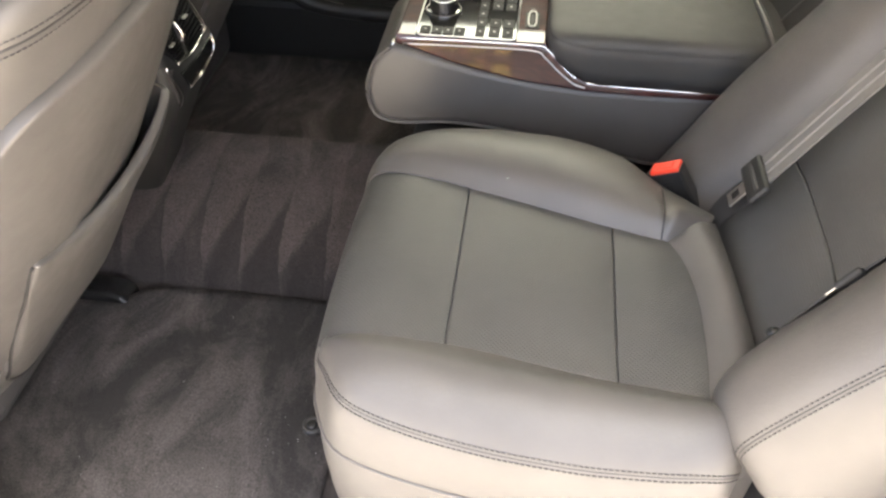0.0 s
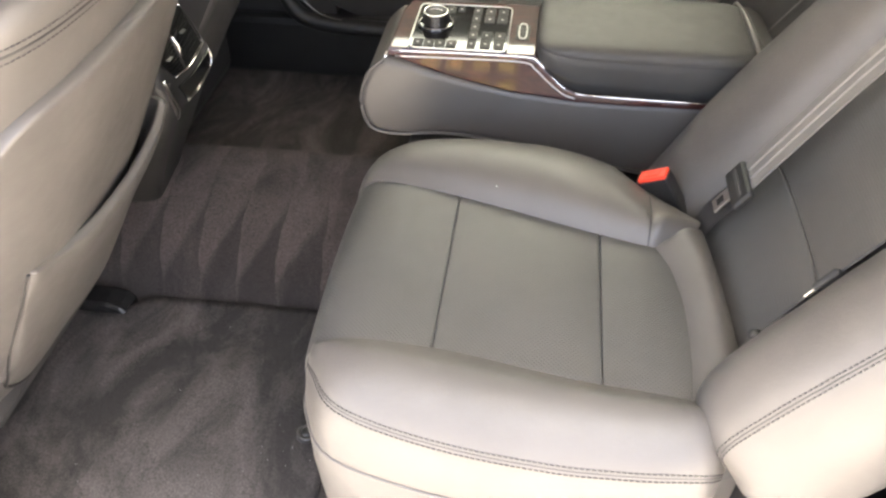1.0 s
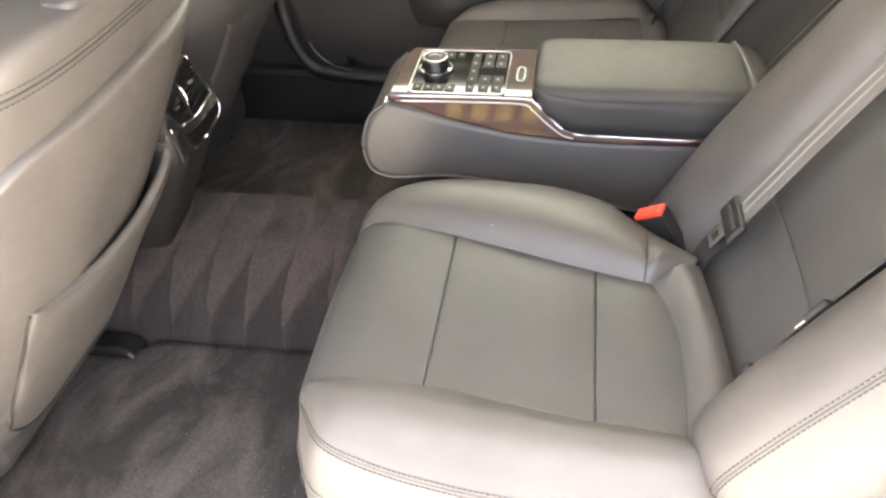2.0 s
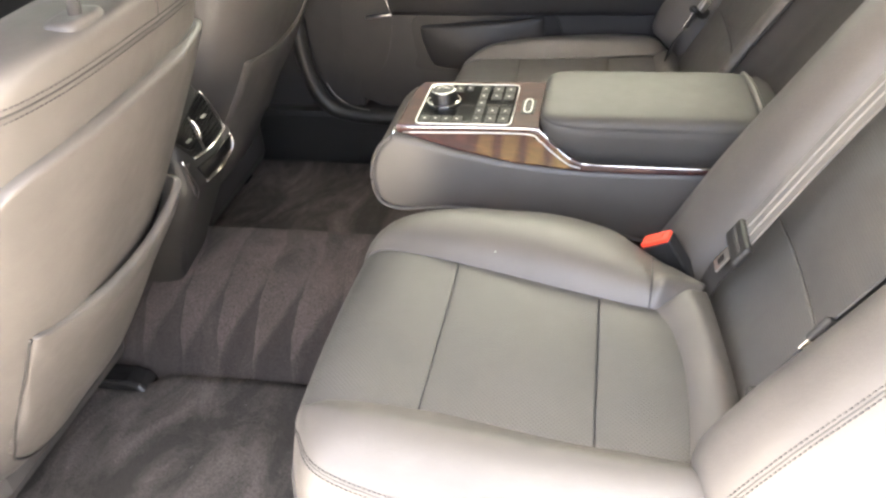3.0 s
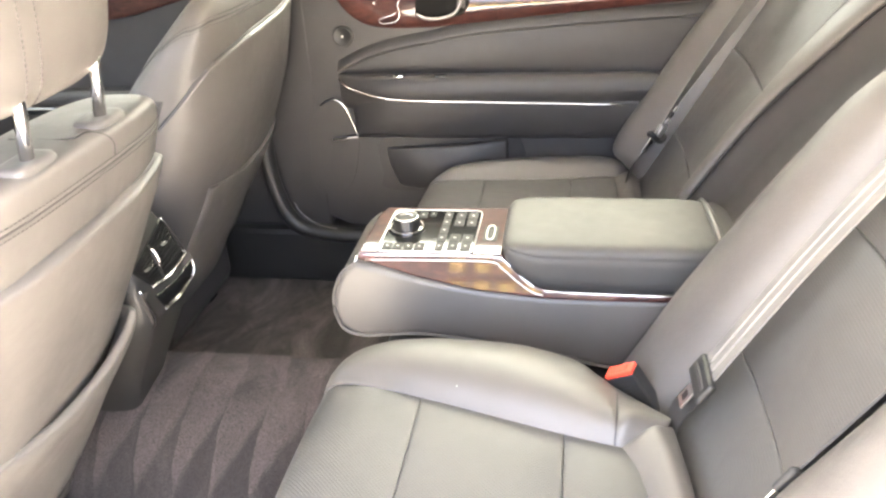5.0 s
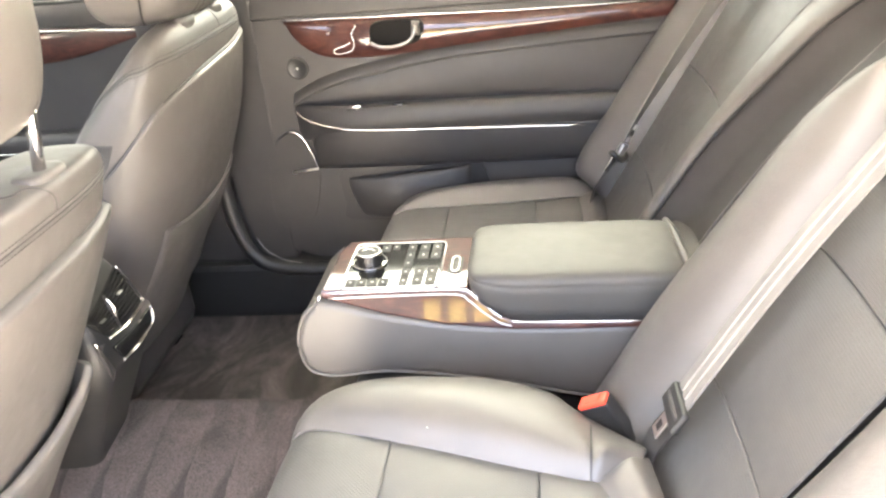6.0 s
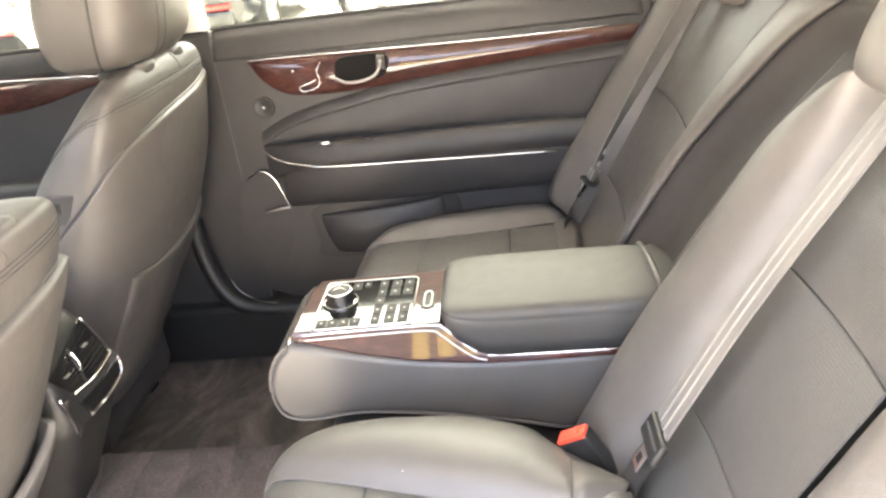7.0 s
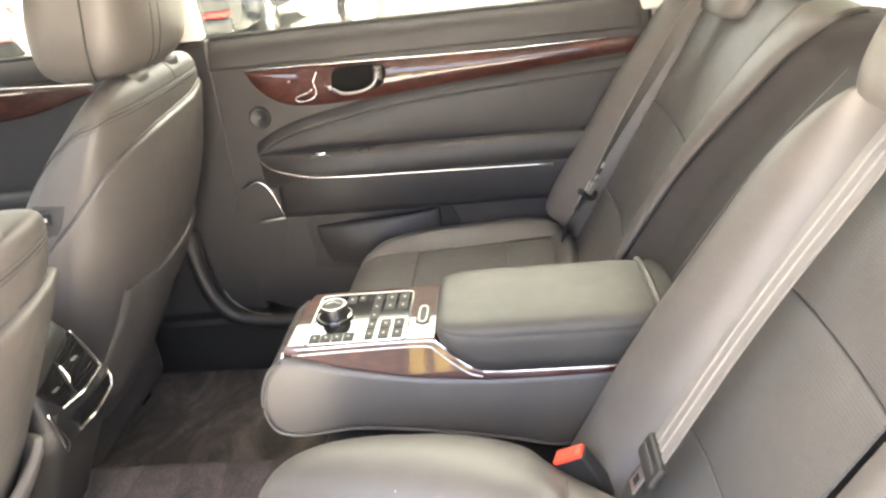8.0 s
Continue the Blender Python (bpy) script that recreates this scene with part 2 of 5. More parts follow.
def super_ring(cx, cy, cz, hx, hy, n=36, p=3.0, tilt=0.0):
    out = []
    for i in range(n):
        t = 2 * math.pi * i / n
        c, s = math.cos(t), math.sin(t)
        x = hx * math.copysign(abs(c) ** (2 / p), c)
        y = hy * math.copysign(abs(s) ** (2 / p), s)
        out.append((cx + x, cy + y, cz + tilt * x))
    return out


def tube(name, pts, r, mat, parent=None, label="", n=10, samples=0, flat=1.0, up=(0, 0, 1)):
    """A round or flattened rod along points."""
    p = np.asarray(pts, float)
    if samples:
        p = curve_sample(p, samples)
    t = np.gradient(p, axis=0)
    t /= np.linalg.norm(t, axis=1, keepdims=True)
    rows = []
    for q, d in zip(p, t):
        a = np.cross(d, up)
        a = a / (np.linalg.norm(a) + 1e-9)
        b = np.cross(a, d)
        rows.append([q + r * (a * math.cos(2 * math.pi * k / n) + flat * b * math.sin(2 * math.pi * k / n)) for k in range(n)])
    return rings(name, rows, mat, parent, label)


def block(name, lo, hi, mat, parent=None, bevel=0.003, label="", seg=2, turn=None):
    """A box between two corners with rounded edges; turn: a matrix about its centre."""
    bm = bmesh.new()
    bmesh.ops.create_cube(bm, size=1)
    c = [(a + b) / 2 for a, b in zip(lo, hi)]
    s = [abs(b - a) for a, b in zip(lo, hi)]
    bmesh.ops.scale(bm, vec=s, verts=bm.verts)
    if bevel:
        bmesh.ops.bevel(bm, geom=bm.edges[:], offset=min(bevel, min(s) * 0.45), segments=seg, affect="EDGES", profile=0.5)
    if turn:
        bmesh.ops.transform(bm, matrix=turn, verts=bm.verts)
    bmesh.ops.translate(bm, vec=c, verts=bm.verts)
    return part(name, bm, mat, parent, label, smooth=False)


def slab(name, outline, axis, a, b, mat, parent=None, bevel=0.004, label="", seg=2):
    """A flat outline pushed out along an axis from a to b, with rounded rims."""
    bm = bmesh.new()
    def put(q, w):
        q = list(q)
        q.insert("xyz".index(axis), w)
        return bm.verts.new(q)
    lower, upper = [put(q, a) for q in outline], [put(q, b) for q in outline]
    n = len(outline)
    bm.faces.new(lower)
    bm.faces.new(upper[::-1])
    for i in range(n):
        bm.faces.new((lower[i], lower[(i + 1) % n], upper[(i + 1) % n], upper[i]))
    bmesh.ops.recalc_face_normals(bm, faces=bm.faces)
    if bevel:
        rim = [e for e in bm.edges if abs(e.verts[0].co["xyz".index(axis)] - e.verts[1].co["xyz".index(axis)]) < 1e-6]
        bmesh.ops.bevel(bm, geom=rim, offset=bevel, segments=seg, affect="EDGES", profile=0.5, clamp_overlap=True)
    return part(name, bm, mat, parent, label, smooth=False)


def smooth_line(pts, n):
    return [tuple(q) for q in curve_sample(pts, n)]


def stitches(name, pts, parent, step=0.0062, length=0.0042, r=0.0008, lift=(0, 0, 1)):
    """A row of thread stitches along a line, all in one mesh."""
    p = curve_sample(pts, 240)
    seg = np.linalg.norm(np.diff(p, axis=0), axis=1)
    s = np.concatenate([[0], np.cumsum(seg)])
    at = np.arange(0, s[-1] - length, step)
    lift = np.array(lift, float) * r * 0.6
    verts, faces = [], []
    for a in at:
        q0 = np.array([np.interp(a, s, p[:, k]) for k in range(3)]) + lift
        q1 = np.array([np.interp(a + length, s, p[:, k]) for k in range(3)]) + lift
        d = (q1 - q0) / np.linalg.norm(q1 - q0)
        x = np.cross(d, (0.3, 0.2, 0.9))
        x /= np.linalg.norm(x)
        y = np.cross(x, d)
        i = len(verts)
        for q in (q0, q1):
            for k in range(5):
                verts.append(q + r * (x * math.cos(k * 1.2566) + y * math.sin(k * 1.2566)))
        faces += [(i + k, i + (k + 1) % 5, i + 5 + (k + 1) % 5, i + 5 + k) for k in range(5)]
        faces += [tuple(i + k for k in range(5)), tuple(i + 9 - k for k in range(5))]
    ob = add_mesh(name, verts, faces, THREAD, parent)
    ob["kind"] = "stuff"
    return ob


# ---- outside ----
def concrete_ground():
    m, n, l, b = material("dusty_concrete", (0.3, 0.28, 0.25), 0.9)
    v = coords(n, l)
    big, fine = noise_tex(n, l, v, 0.6, 5), noise_tex(n, l, v, 30, 5)
    l.new(ramp(n, l, big, [(0.3, (0.28, 0.258, 0.23)), (0.7, (0.36, 0.335, 0.3))]), b.inputs["Base Color"])
    bump(n, l, b, fine, 0.4, 0.01)
    return m


def build_ground():
    bm = bmesh.new()
    bmesh.ops.create_grid(bm, x_segments=8, y_segments=8, size=400)
    bmesh.ops.translate(bm, vec=(0, 0, -0.42), verts=bm.verts)
    tagged(part("ground", bm, concrete_ground()), "pale dusty concrete yard", "ground", kind="structure")


build_ground()


# ---- car body shell ----
def side_profile():
    """Floor section across the car: footwell, tunnel hump, footwell."""
    return [(-0.04, 0.0), (0.2, 0.0), (0.46, 0.0), (0.53, 0.01), (0.57, 0.07), (0.63, 0.135), (0.71, 0.17), (0.79, 0.185), (0.83, 0.165), (0.88, 0.06), (0.93, 0.005), (1.02, 0.0), (1.3, 0.0), (1.47, 0.0)]


def build_floor():
    pr = curve_sample(side_profile(), 60)
    xs = np.linspace(-1.6, 1.5, 24)
    verts = [(x, y, z + 0.004 * noise.noise(Vector((x * 6, y * 6, 0)))) for x in xs for y, z in pr]
    n = len(pr)
    verts += [(x, y, -0.08) for x in xs for y, z in pr]
    f = grid_faces(24, n)
    k = 24 * n
    f += [tuple(k + i for i in q[::-1]) for q in grid_faces(24, n)]
    for i in range(23):
        f.append((i * n, (i + 1) * n, k + (i + 1) * n, k + i * n))
        f.append((i * n + n - 1, k + i * n + n - 1, k + (i + 1) * n + n - 1, (i + 1) * n + n - 1))
    for j in range(n - 1):
        f.append((j, k + j, k + j + 1, j + 1))
        m = 23 * n
        f.append((m + j, m + j + 1, k + m + j + 1, k + m + j))
    tagged(add_mesh("floor", verts, f, CARPET), "dark charcoal carpeted car floor with tunnel hump", "floor", kind="structure")


build_floor()


def build_mats():
    def sheet(name, x0, x1, y0, y1, label, mat, lift, notch=0.0):
        pr = np.array(side_profile())
        nu, nv = 60, 30
        verts = []
        for i in range(nu):
            for j in range(nv):
                u, w = i / (nu - 1), j / (nv - 1)
                x = x0 + (x1 - x0) * u
                y = y0 + (y1 - y0) * w
                if notch and w > 0.6:
                    k = min(1, max(0, (-0.425 - x) / 0.085))
                    y -= notch * k * k * (3 - 2 * k) * (w - 0.6) / 0.4
                z = float(np.interp(y, pr[:, 0], pr[:, 1])) + lift + 0.004 * noise.noise(Vector((x * 9, y * 9, 3)))
                verts.append((x, y, z))
        n = nu * nv
        f = grid_faces(nu, nv)
        verts += [(x, y, z - 0.012) for x, y, z in verts]
        rim = list(range(nv)) + [i * nv + nv - 1 for i in range(1, nu)] + [(nu - 1) * nv + j for j in range(nv - 2, -1, -1)] + [i * nv for i in range(nu - 2, 0, -1)]
        for a, c in zip(rim, rim[1:] + rim[:1]):
            f.append((a, a + n, c + n, c))
        f += [tuple(q + n for q in r[::-1]) for r in grid_faces(nu, nv)]
        return tagged(add_mesh(name, verts, f, mat), label, "floor mat")
    sheet("floor_mat", -0.66, -0.02, -0.01, 0.53, "charcoal cut-pile floor mat brushed in the footwell", MAT, 0.012, 0.05)
    sheet("floor_mat", -0.66, -0.02, 0.93, 1.42, "shaded dark floor mat in the far footwell", MAT, 0.012)


build_mats()

# roof, pillars and far body side
slab("roof", [(-1.05, -0.06), (0.95, -0.06), (1.05, 0.2), (1.05, 1.3), (0.95, 1.4), (-1.05, 1.4)], "z", 1.2, 1.24, BODY_PAINT)
tagged(bpy.data.objects["roof"], "metal car roof", "roof", kind="structure")
ceil = slab("ceiling", [(-1.02, -0.03), (0.93, -0.03), (0.93, 1.36), (-1.02, 1.36)], "z", 1.17, 1.196, HEADLINER)
tagged(ceil, "pale fabric headliner", "headliner", kind="structure")
side = slab("wall_far", [(-1.6, -0.25), (1.7, -0.25), (1.7, 0.85), (-1.6, 0.85)], "y", 1.49, 1.56, BODY_PAINT)
tagged(side, "outer body side of the car", "car body", kind="structure")
rail = block("trim", (-1.2, 1.38, 1.13), (1.0, 1.46, 1.2), HEADLINER, None, 0.02)
tagged(rail, "pale roof rail trim above the side windows", "trim", kind="structure")
b_pillar = slab("wall_pillar", [(-0.36, 0.87), (-0.285, 0.87), (-0.3, 1.16), (-0.375, 1.16)], "y", 1.425, 1.488, HEADLINER, None, 0.012)
tagged(b_pillar, "pale central door pillar with padded trim", "pillar", kind="structure")
c_pillar = slab("wall_corner_pillar", [(0.7, 0.84), (0.69, 0.9), (0.62, 1.16), (1.1, 1.16), (1.5, 0.84)], "y", 1.4, 1.485, HEADLINER, None, 0.012)
tagged(c_pillar, "pale rear corner pillar trim", "pillar", kind="structure")
jamb = slab("wall_near_jamb", [(0.58, -0.25), (0.6, 0.3), (0.67, 0.62), (0.76, 0.9), (0.72, 1.2), (1.7, 1.2), (1.7, -0.25)], "y", -0.06, 0.0, BODY_PAINT, None, 0.015)
tagged(jamb, "silver painted rear door jamb", "car body", kind="structure")
sill = block("sill", (-1.5, -0.12, -0.25), (0.52, -0.03, 0.0), BODY_PAINT, None, 0.02)
tagged(sill, "painted door sill", "car body", kind="structure")
near_side = slab("wall_near", [(-1.6, -0.25), (-0.4, -0.25), (-0.4, 0.84), (-1.6, 0.84)], "y", -0.06, 0.0, BODY_PAINT, None, 0.01)
tagged(near_side, "closed front door side of the car body", "car body", kind="structure")
near_pillar = slab("wall_near_pillar", [(-0.42, 0.84), (-0.33, 0.84), (-0.35, 1.198), (-0.44, 1.198)], "y", -0.03, 0.05, BODY_PAINT, None, 0.01)
tagged(near_pillar, "central door pillar beside the open door", "pillar", kind="structure")
kick = block("trim_kick", (-1.5, 1.4, 0.0), (0.6, 1.49, 0.175), BLACK, None, 0.02)
tagged(kick, "dark kick panel below the far doors", "trim", kind="structure")
shelf = slab("wall_rear_shelf", [(0.93, 0.02), (1.6, 0.02), (1.6, 1.48), (0.93, 1.48)], "z", 0.8, 0.84, HEADLINER)
tagged(shelf, "pale fabric parcel shelf under the rear window", "parcel shelf", kind="structure")
back = block("wall_rear", (1.55, -0.05, -0.25), (1.65, 1.5, 0.83), PLASTIC)
tagged(back, "closed bulkhead behind the seats", "bulkhead", kind="structure")
front = block("wall_front", (-1.75, -0.05, -0.25), (-1.62, 1.5, 0.75), PLASTIC)
tagged(front, "dark dashboard bulkhead", "dashboard", kind="structure")


# ---- rear seats ----
def back_x(z):
    return 0.597 + 0.567 * (z - 0.485)


def B(y, z, off=0.0):
    return (back_x(z) - off, y, z)


def flip(ctrl, mirror):
    return [[(x, 1.48 - y if mirror else y, z) for x, y, z in row] for row in ctrl]


def rear_cushion(mirror, seat):
    lo, hi = (0.05, 0.06, 0.03), (0.54, 0.5, 0.36)
    if mirror:
        lo, hi = (0.05, 1.445 - 0.5, 0.03), (0.54, 1.385, 0.325)
    c = block("cushion", lo, hi, PLASTIC, seat, 0.03)
    def M(rows):
        if not mirror:
            return [[(x - 0.008 * max(0, 1 - x / 0.17), y, z) for x, y, z in row] for row in rows]
        return [[(x, 1.445 - y, z - 0.035 * min(1, z / 0.3)) for x, y, z in row] for row in rows]
    yn = lambda x: float(np.interp(x, [0.036, 0.06, 0.11, 0.2, 0.34, 0.465], [0.148, 0.148, 0.149, 0.1445, 0.1245, 0.1115]))
    yf = lambda x: float(np.interp(x, [0.035, 0.12, 0.25, 0.38, 0.43, 0.5], [0.474, 0.4595, 0.4195, 0.3825, 0.368, 0.36]))
    def row(x, z, k=None, dip=0.0):
        k = x if k is None else k
        a, b = yn(k), yf(k)
        return [(x, a + (b - a) * t, z - dip * math.sin(math.pi * t)) for t in (0, 0.33, 0.67, 1)]
    # the seam before the rear roll bends forward towards the inner bolster
    bend = lambda t: float(np.interp(t, [0, 0.3, 0.6, 0.82, 0.92, 1], [0.471, 0.476, 0.474, 0.464, 0.456, 0.444]))
    def share(f, z):
        out = []
        for t in (0, 0.2, 0.4, 0.6, 0.76, 0.88, 1):
            x = 0.3705 + (bend(t) - 0.3705) * f
            out.append((x, yn(x) + (yf(min(x, 0.445)) - yn(x)) * t, z))
        return out
    puff("front_panel", M([row(0.03, 0.08, 0.02), row(0.017, 0.22, 0.02), row(0.013, 0.33, 0.02), row(0.03, 0.382), row(0.08, 0.402), row(0.1694, 0.403)]), LEATHER_PERF, c, 0.005, 0.003, nu=72, nv=48, p=80)
    puff("middle_panel", M([row(0.1698, 0.403), row(0.27, 0.4, None, 0.003), row(0.3701, 0.398)]), LEATHER_PERF, c, 0.009, 0.0025, nu=60, nv=48, p=80)
    puff("rear_panel", M([share(0, 0.398), share(0.5, 0.398), share(1, 0.398)]), LEATHER_PERF, c, 0.006, 0.0025, nu=56, nv=48, p=80)
    roll = [[(bend(t) - 0.003, yn(0.47) + (0.366 - yn(0.47)) * t, 0.397) for t in (0, 0.3, 0.6, 0.82, 1)]]
    for f, z, far in ((0.25, 0.407, 0.38), (0.6, 0.412, 0.397), (1.0, 0.398, 0.413)):
        roll.append([(bend(t) + (0.534 - 0.022 * t * t - bend(t)) * f, 0.106 + (far - 0.106) * t, z) for t in (0, 0.3, 0.6, 0.82, 1)])
    puff("rear_roll", M(roll), LEATHER, c, 0.004, 0.003, nu=34, nv=34, p=34)
    outer = [
        [(0.044, 0.19, 0.38), (0.04, 0.19, 0.375), (0.034, 0.19, 0.36), (0.03, 0.19, 0.32), (0.032, 0.19, 0.22), (0.042, 0.19, 0.08)],
        [(0.036, 0.153, 0.388), (0.03, 0.151, 0.383), (0.024, 0.147, 0.365), (0.021, 0.145, 0.32), (0.024, 0.147, 0.22), (0.034, 0.15, 0.08)],
        [(0.06, 0.1525, 0.401), (0.055, 0.134, 0.404), (0.042, 0.112, 0.382), (0.03, 0.097, 0.32), (0.033, 0.095, 0.22), (0.045, 0.1, 0.08)],
        [(0.11, 0.152, 0.4045), (0.105, 0.108, 0.421), (0.085, 0.062, 0.392), (0.07, 0.04, 0.32), (0.07, 0.035, 0.22), (0.08, 0.042, 0.08)],
        [(0.2, 0.146, 0.404), (0.2, 0.09, 0.429), (0.196, 0.03, 0.394), (0.19, 0.008, 0.32), (0.19, 0.003, 0.22), (0.2, 0.012, 0.08)],
        [(0.34, 0.126, 0.4), (0.34, 0.075, 0.431), (0.34, 0.016, 0.396), (0.34, -0.006, 0.32), (0.34, -0.01, 0.22), (0.34, 0.0, 0.08)],
        [(0.465, 0.113, 0.401), (0.465, 0.07, 0.427), (0.465, 0.022, 0.396), (0.465, 0.003, 0.32), (0.465, -0.002, 0.22), (0.465, 0.008, 0.08)],
        [(0.52, 0.11, 0.385), (0.515, 0.08, 0.392), (0.505, 0.05, 0.36), (0.495, 0.03, 0.3), (0.495, 0.03, 0.22), (0.5, 0.035, 0.08)]]
    puff("outer_bolster", M(outer), LEATHER, c, 0.003, 0.0015, nu=60, nv=52, p=60, out=(0, 1 if mirror else -1, 1), wrinkle=0.0012)
    inner = [
        [(0.02, 0.472, 0.15), (0.022, 0.5, 0.15), (0.03, 0.545, 0.15), (0.05, 0.57, 0.15), (0.09, 0.59, 0.15)],
        [(0.005, 0.472, 0.3), (0.008, 0.5, 0.3), (0.02, 0.545, 0.3), (0.045, 0.575, 0.3), (0.09, 0.6, 0.28)],
        [(0.035, 0.466, 0.392), (0.035, 0.5, 0.396), (0.045, 0.545, 0.385), (0.065, 0.58, 0.35), (0.1, 0.6, 0.28)],
        [(0.12, 0.447, 0.405), (0.12, 0.485, 0.424), (0.12, 0.545, 0.418), (0.12, 0.59, 0.38), (0.13, 0.605, 0.29)],
        [(0.25, 0.415, 0.401), (0.25, 0.458, 0.43), (0.25, 0.53, 0.426), (0.25, 0.59, 0.385), (0.25, 0.61, 0.28)],
        [(0.33, 0.393, 0.399), (0.33, 0.435, 0.429), (0.33, 0.51, 0.424), (0.33, 0.572, 0.394), (0.33, 0.61, 0.31)],
        [(0.385, 0.379, 0.3975), (0.385, 0.415, 0.424), (0.385, 0.478, 0.421), (0.387, 0.542, 0.399), (0.389, 0.588, 0.34)],
        [(0.412, 0.372, 0.397), (0.412, 0.403, 0.421), (0.413, 0.455, 0.418), (0.415, 0.514, 0.396), (0.417, 0.555, 0.33)],
        [(0.432, 0.368, 0.3965), (0.433, 0.395, 0.42), (0.435, 0.437, 0.415), (0.437, 0.497, 0.392), (0.44, 0.535, 0.32)],
        [(0.452, 0.367, 0.3965), (0.46, 0.388, 0.417), (0.466, 0.422, 0.411), (0.472, 0.475, 0.385), (0.476, 0.51, 0.31)],
        [(0.495, 0.39, 0.399), (0.503, 0.402, 0.406), (0.51, 0.422, 0.402), (0.515, 0.452, 0.375), (0.52, 0.478, 0.31)]]
    pad = puff("inner_bolster", M(inner), LEATHER, c, 0.003, 0.0015, nu=72, nv=52, p=80, out=(0, -1 if mirror else 1, 1), wrinkle=0.0012)
    if not mirror:
        # leather gathered in folds that fan out from the corner seam
        for q in pad.data.vertices:
            dx, dy = q.co.x - 0.428, q.co.y - 0.352
            r = math.hypot(dx, dy)
            if dx > 0.006 and q.co.z > 0.36:
                q.co.z += 0.0045 * math.sin(7.5 * math.atan2(dy, dx)) * math.exp(-((r - 0.05) / 0.03) ** 2)
        tube("crease", surface_line("inner_bolster", 0.815, 0.0, 0.0, 0.6, True), 0.0012, VINYL, c, n=6)
        for v in (0.408, 0.432):
            stitches("stitching", surface_line("outer_bolster", v, 0.0, 0.13), c, lift=(0, -1, 0.6))
        tube("seam", surface_line("outer_bolster", 0.42, -0.0003, 0.13), 0.0008, VINYL, c, n=6)
        tube("piping", surface_line("outer_bolster", 0.6, 0.0005, 0.13), 0.0022, LEATHER, c, n=8)
    return c


def back_shell(name, y0, y1, seat, gap=0.05):
    return slab(name, [(back_x(0.28) + gap, 0.28), (back_x(0.88) + gap, 0.88), (back_x(0.88) + gap + 0.06, 0.88), (back_x(0.28) + gap + 0.08, 0.28)], "y", y0, y1, PLASTIC, seat, 0.01)


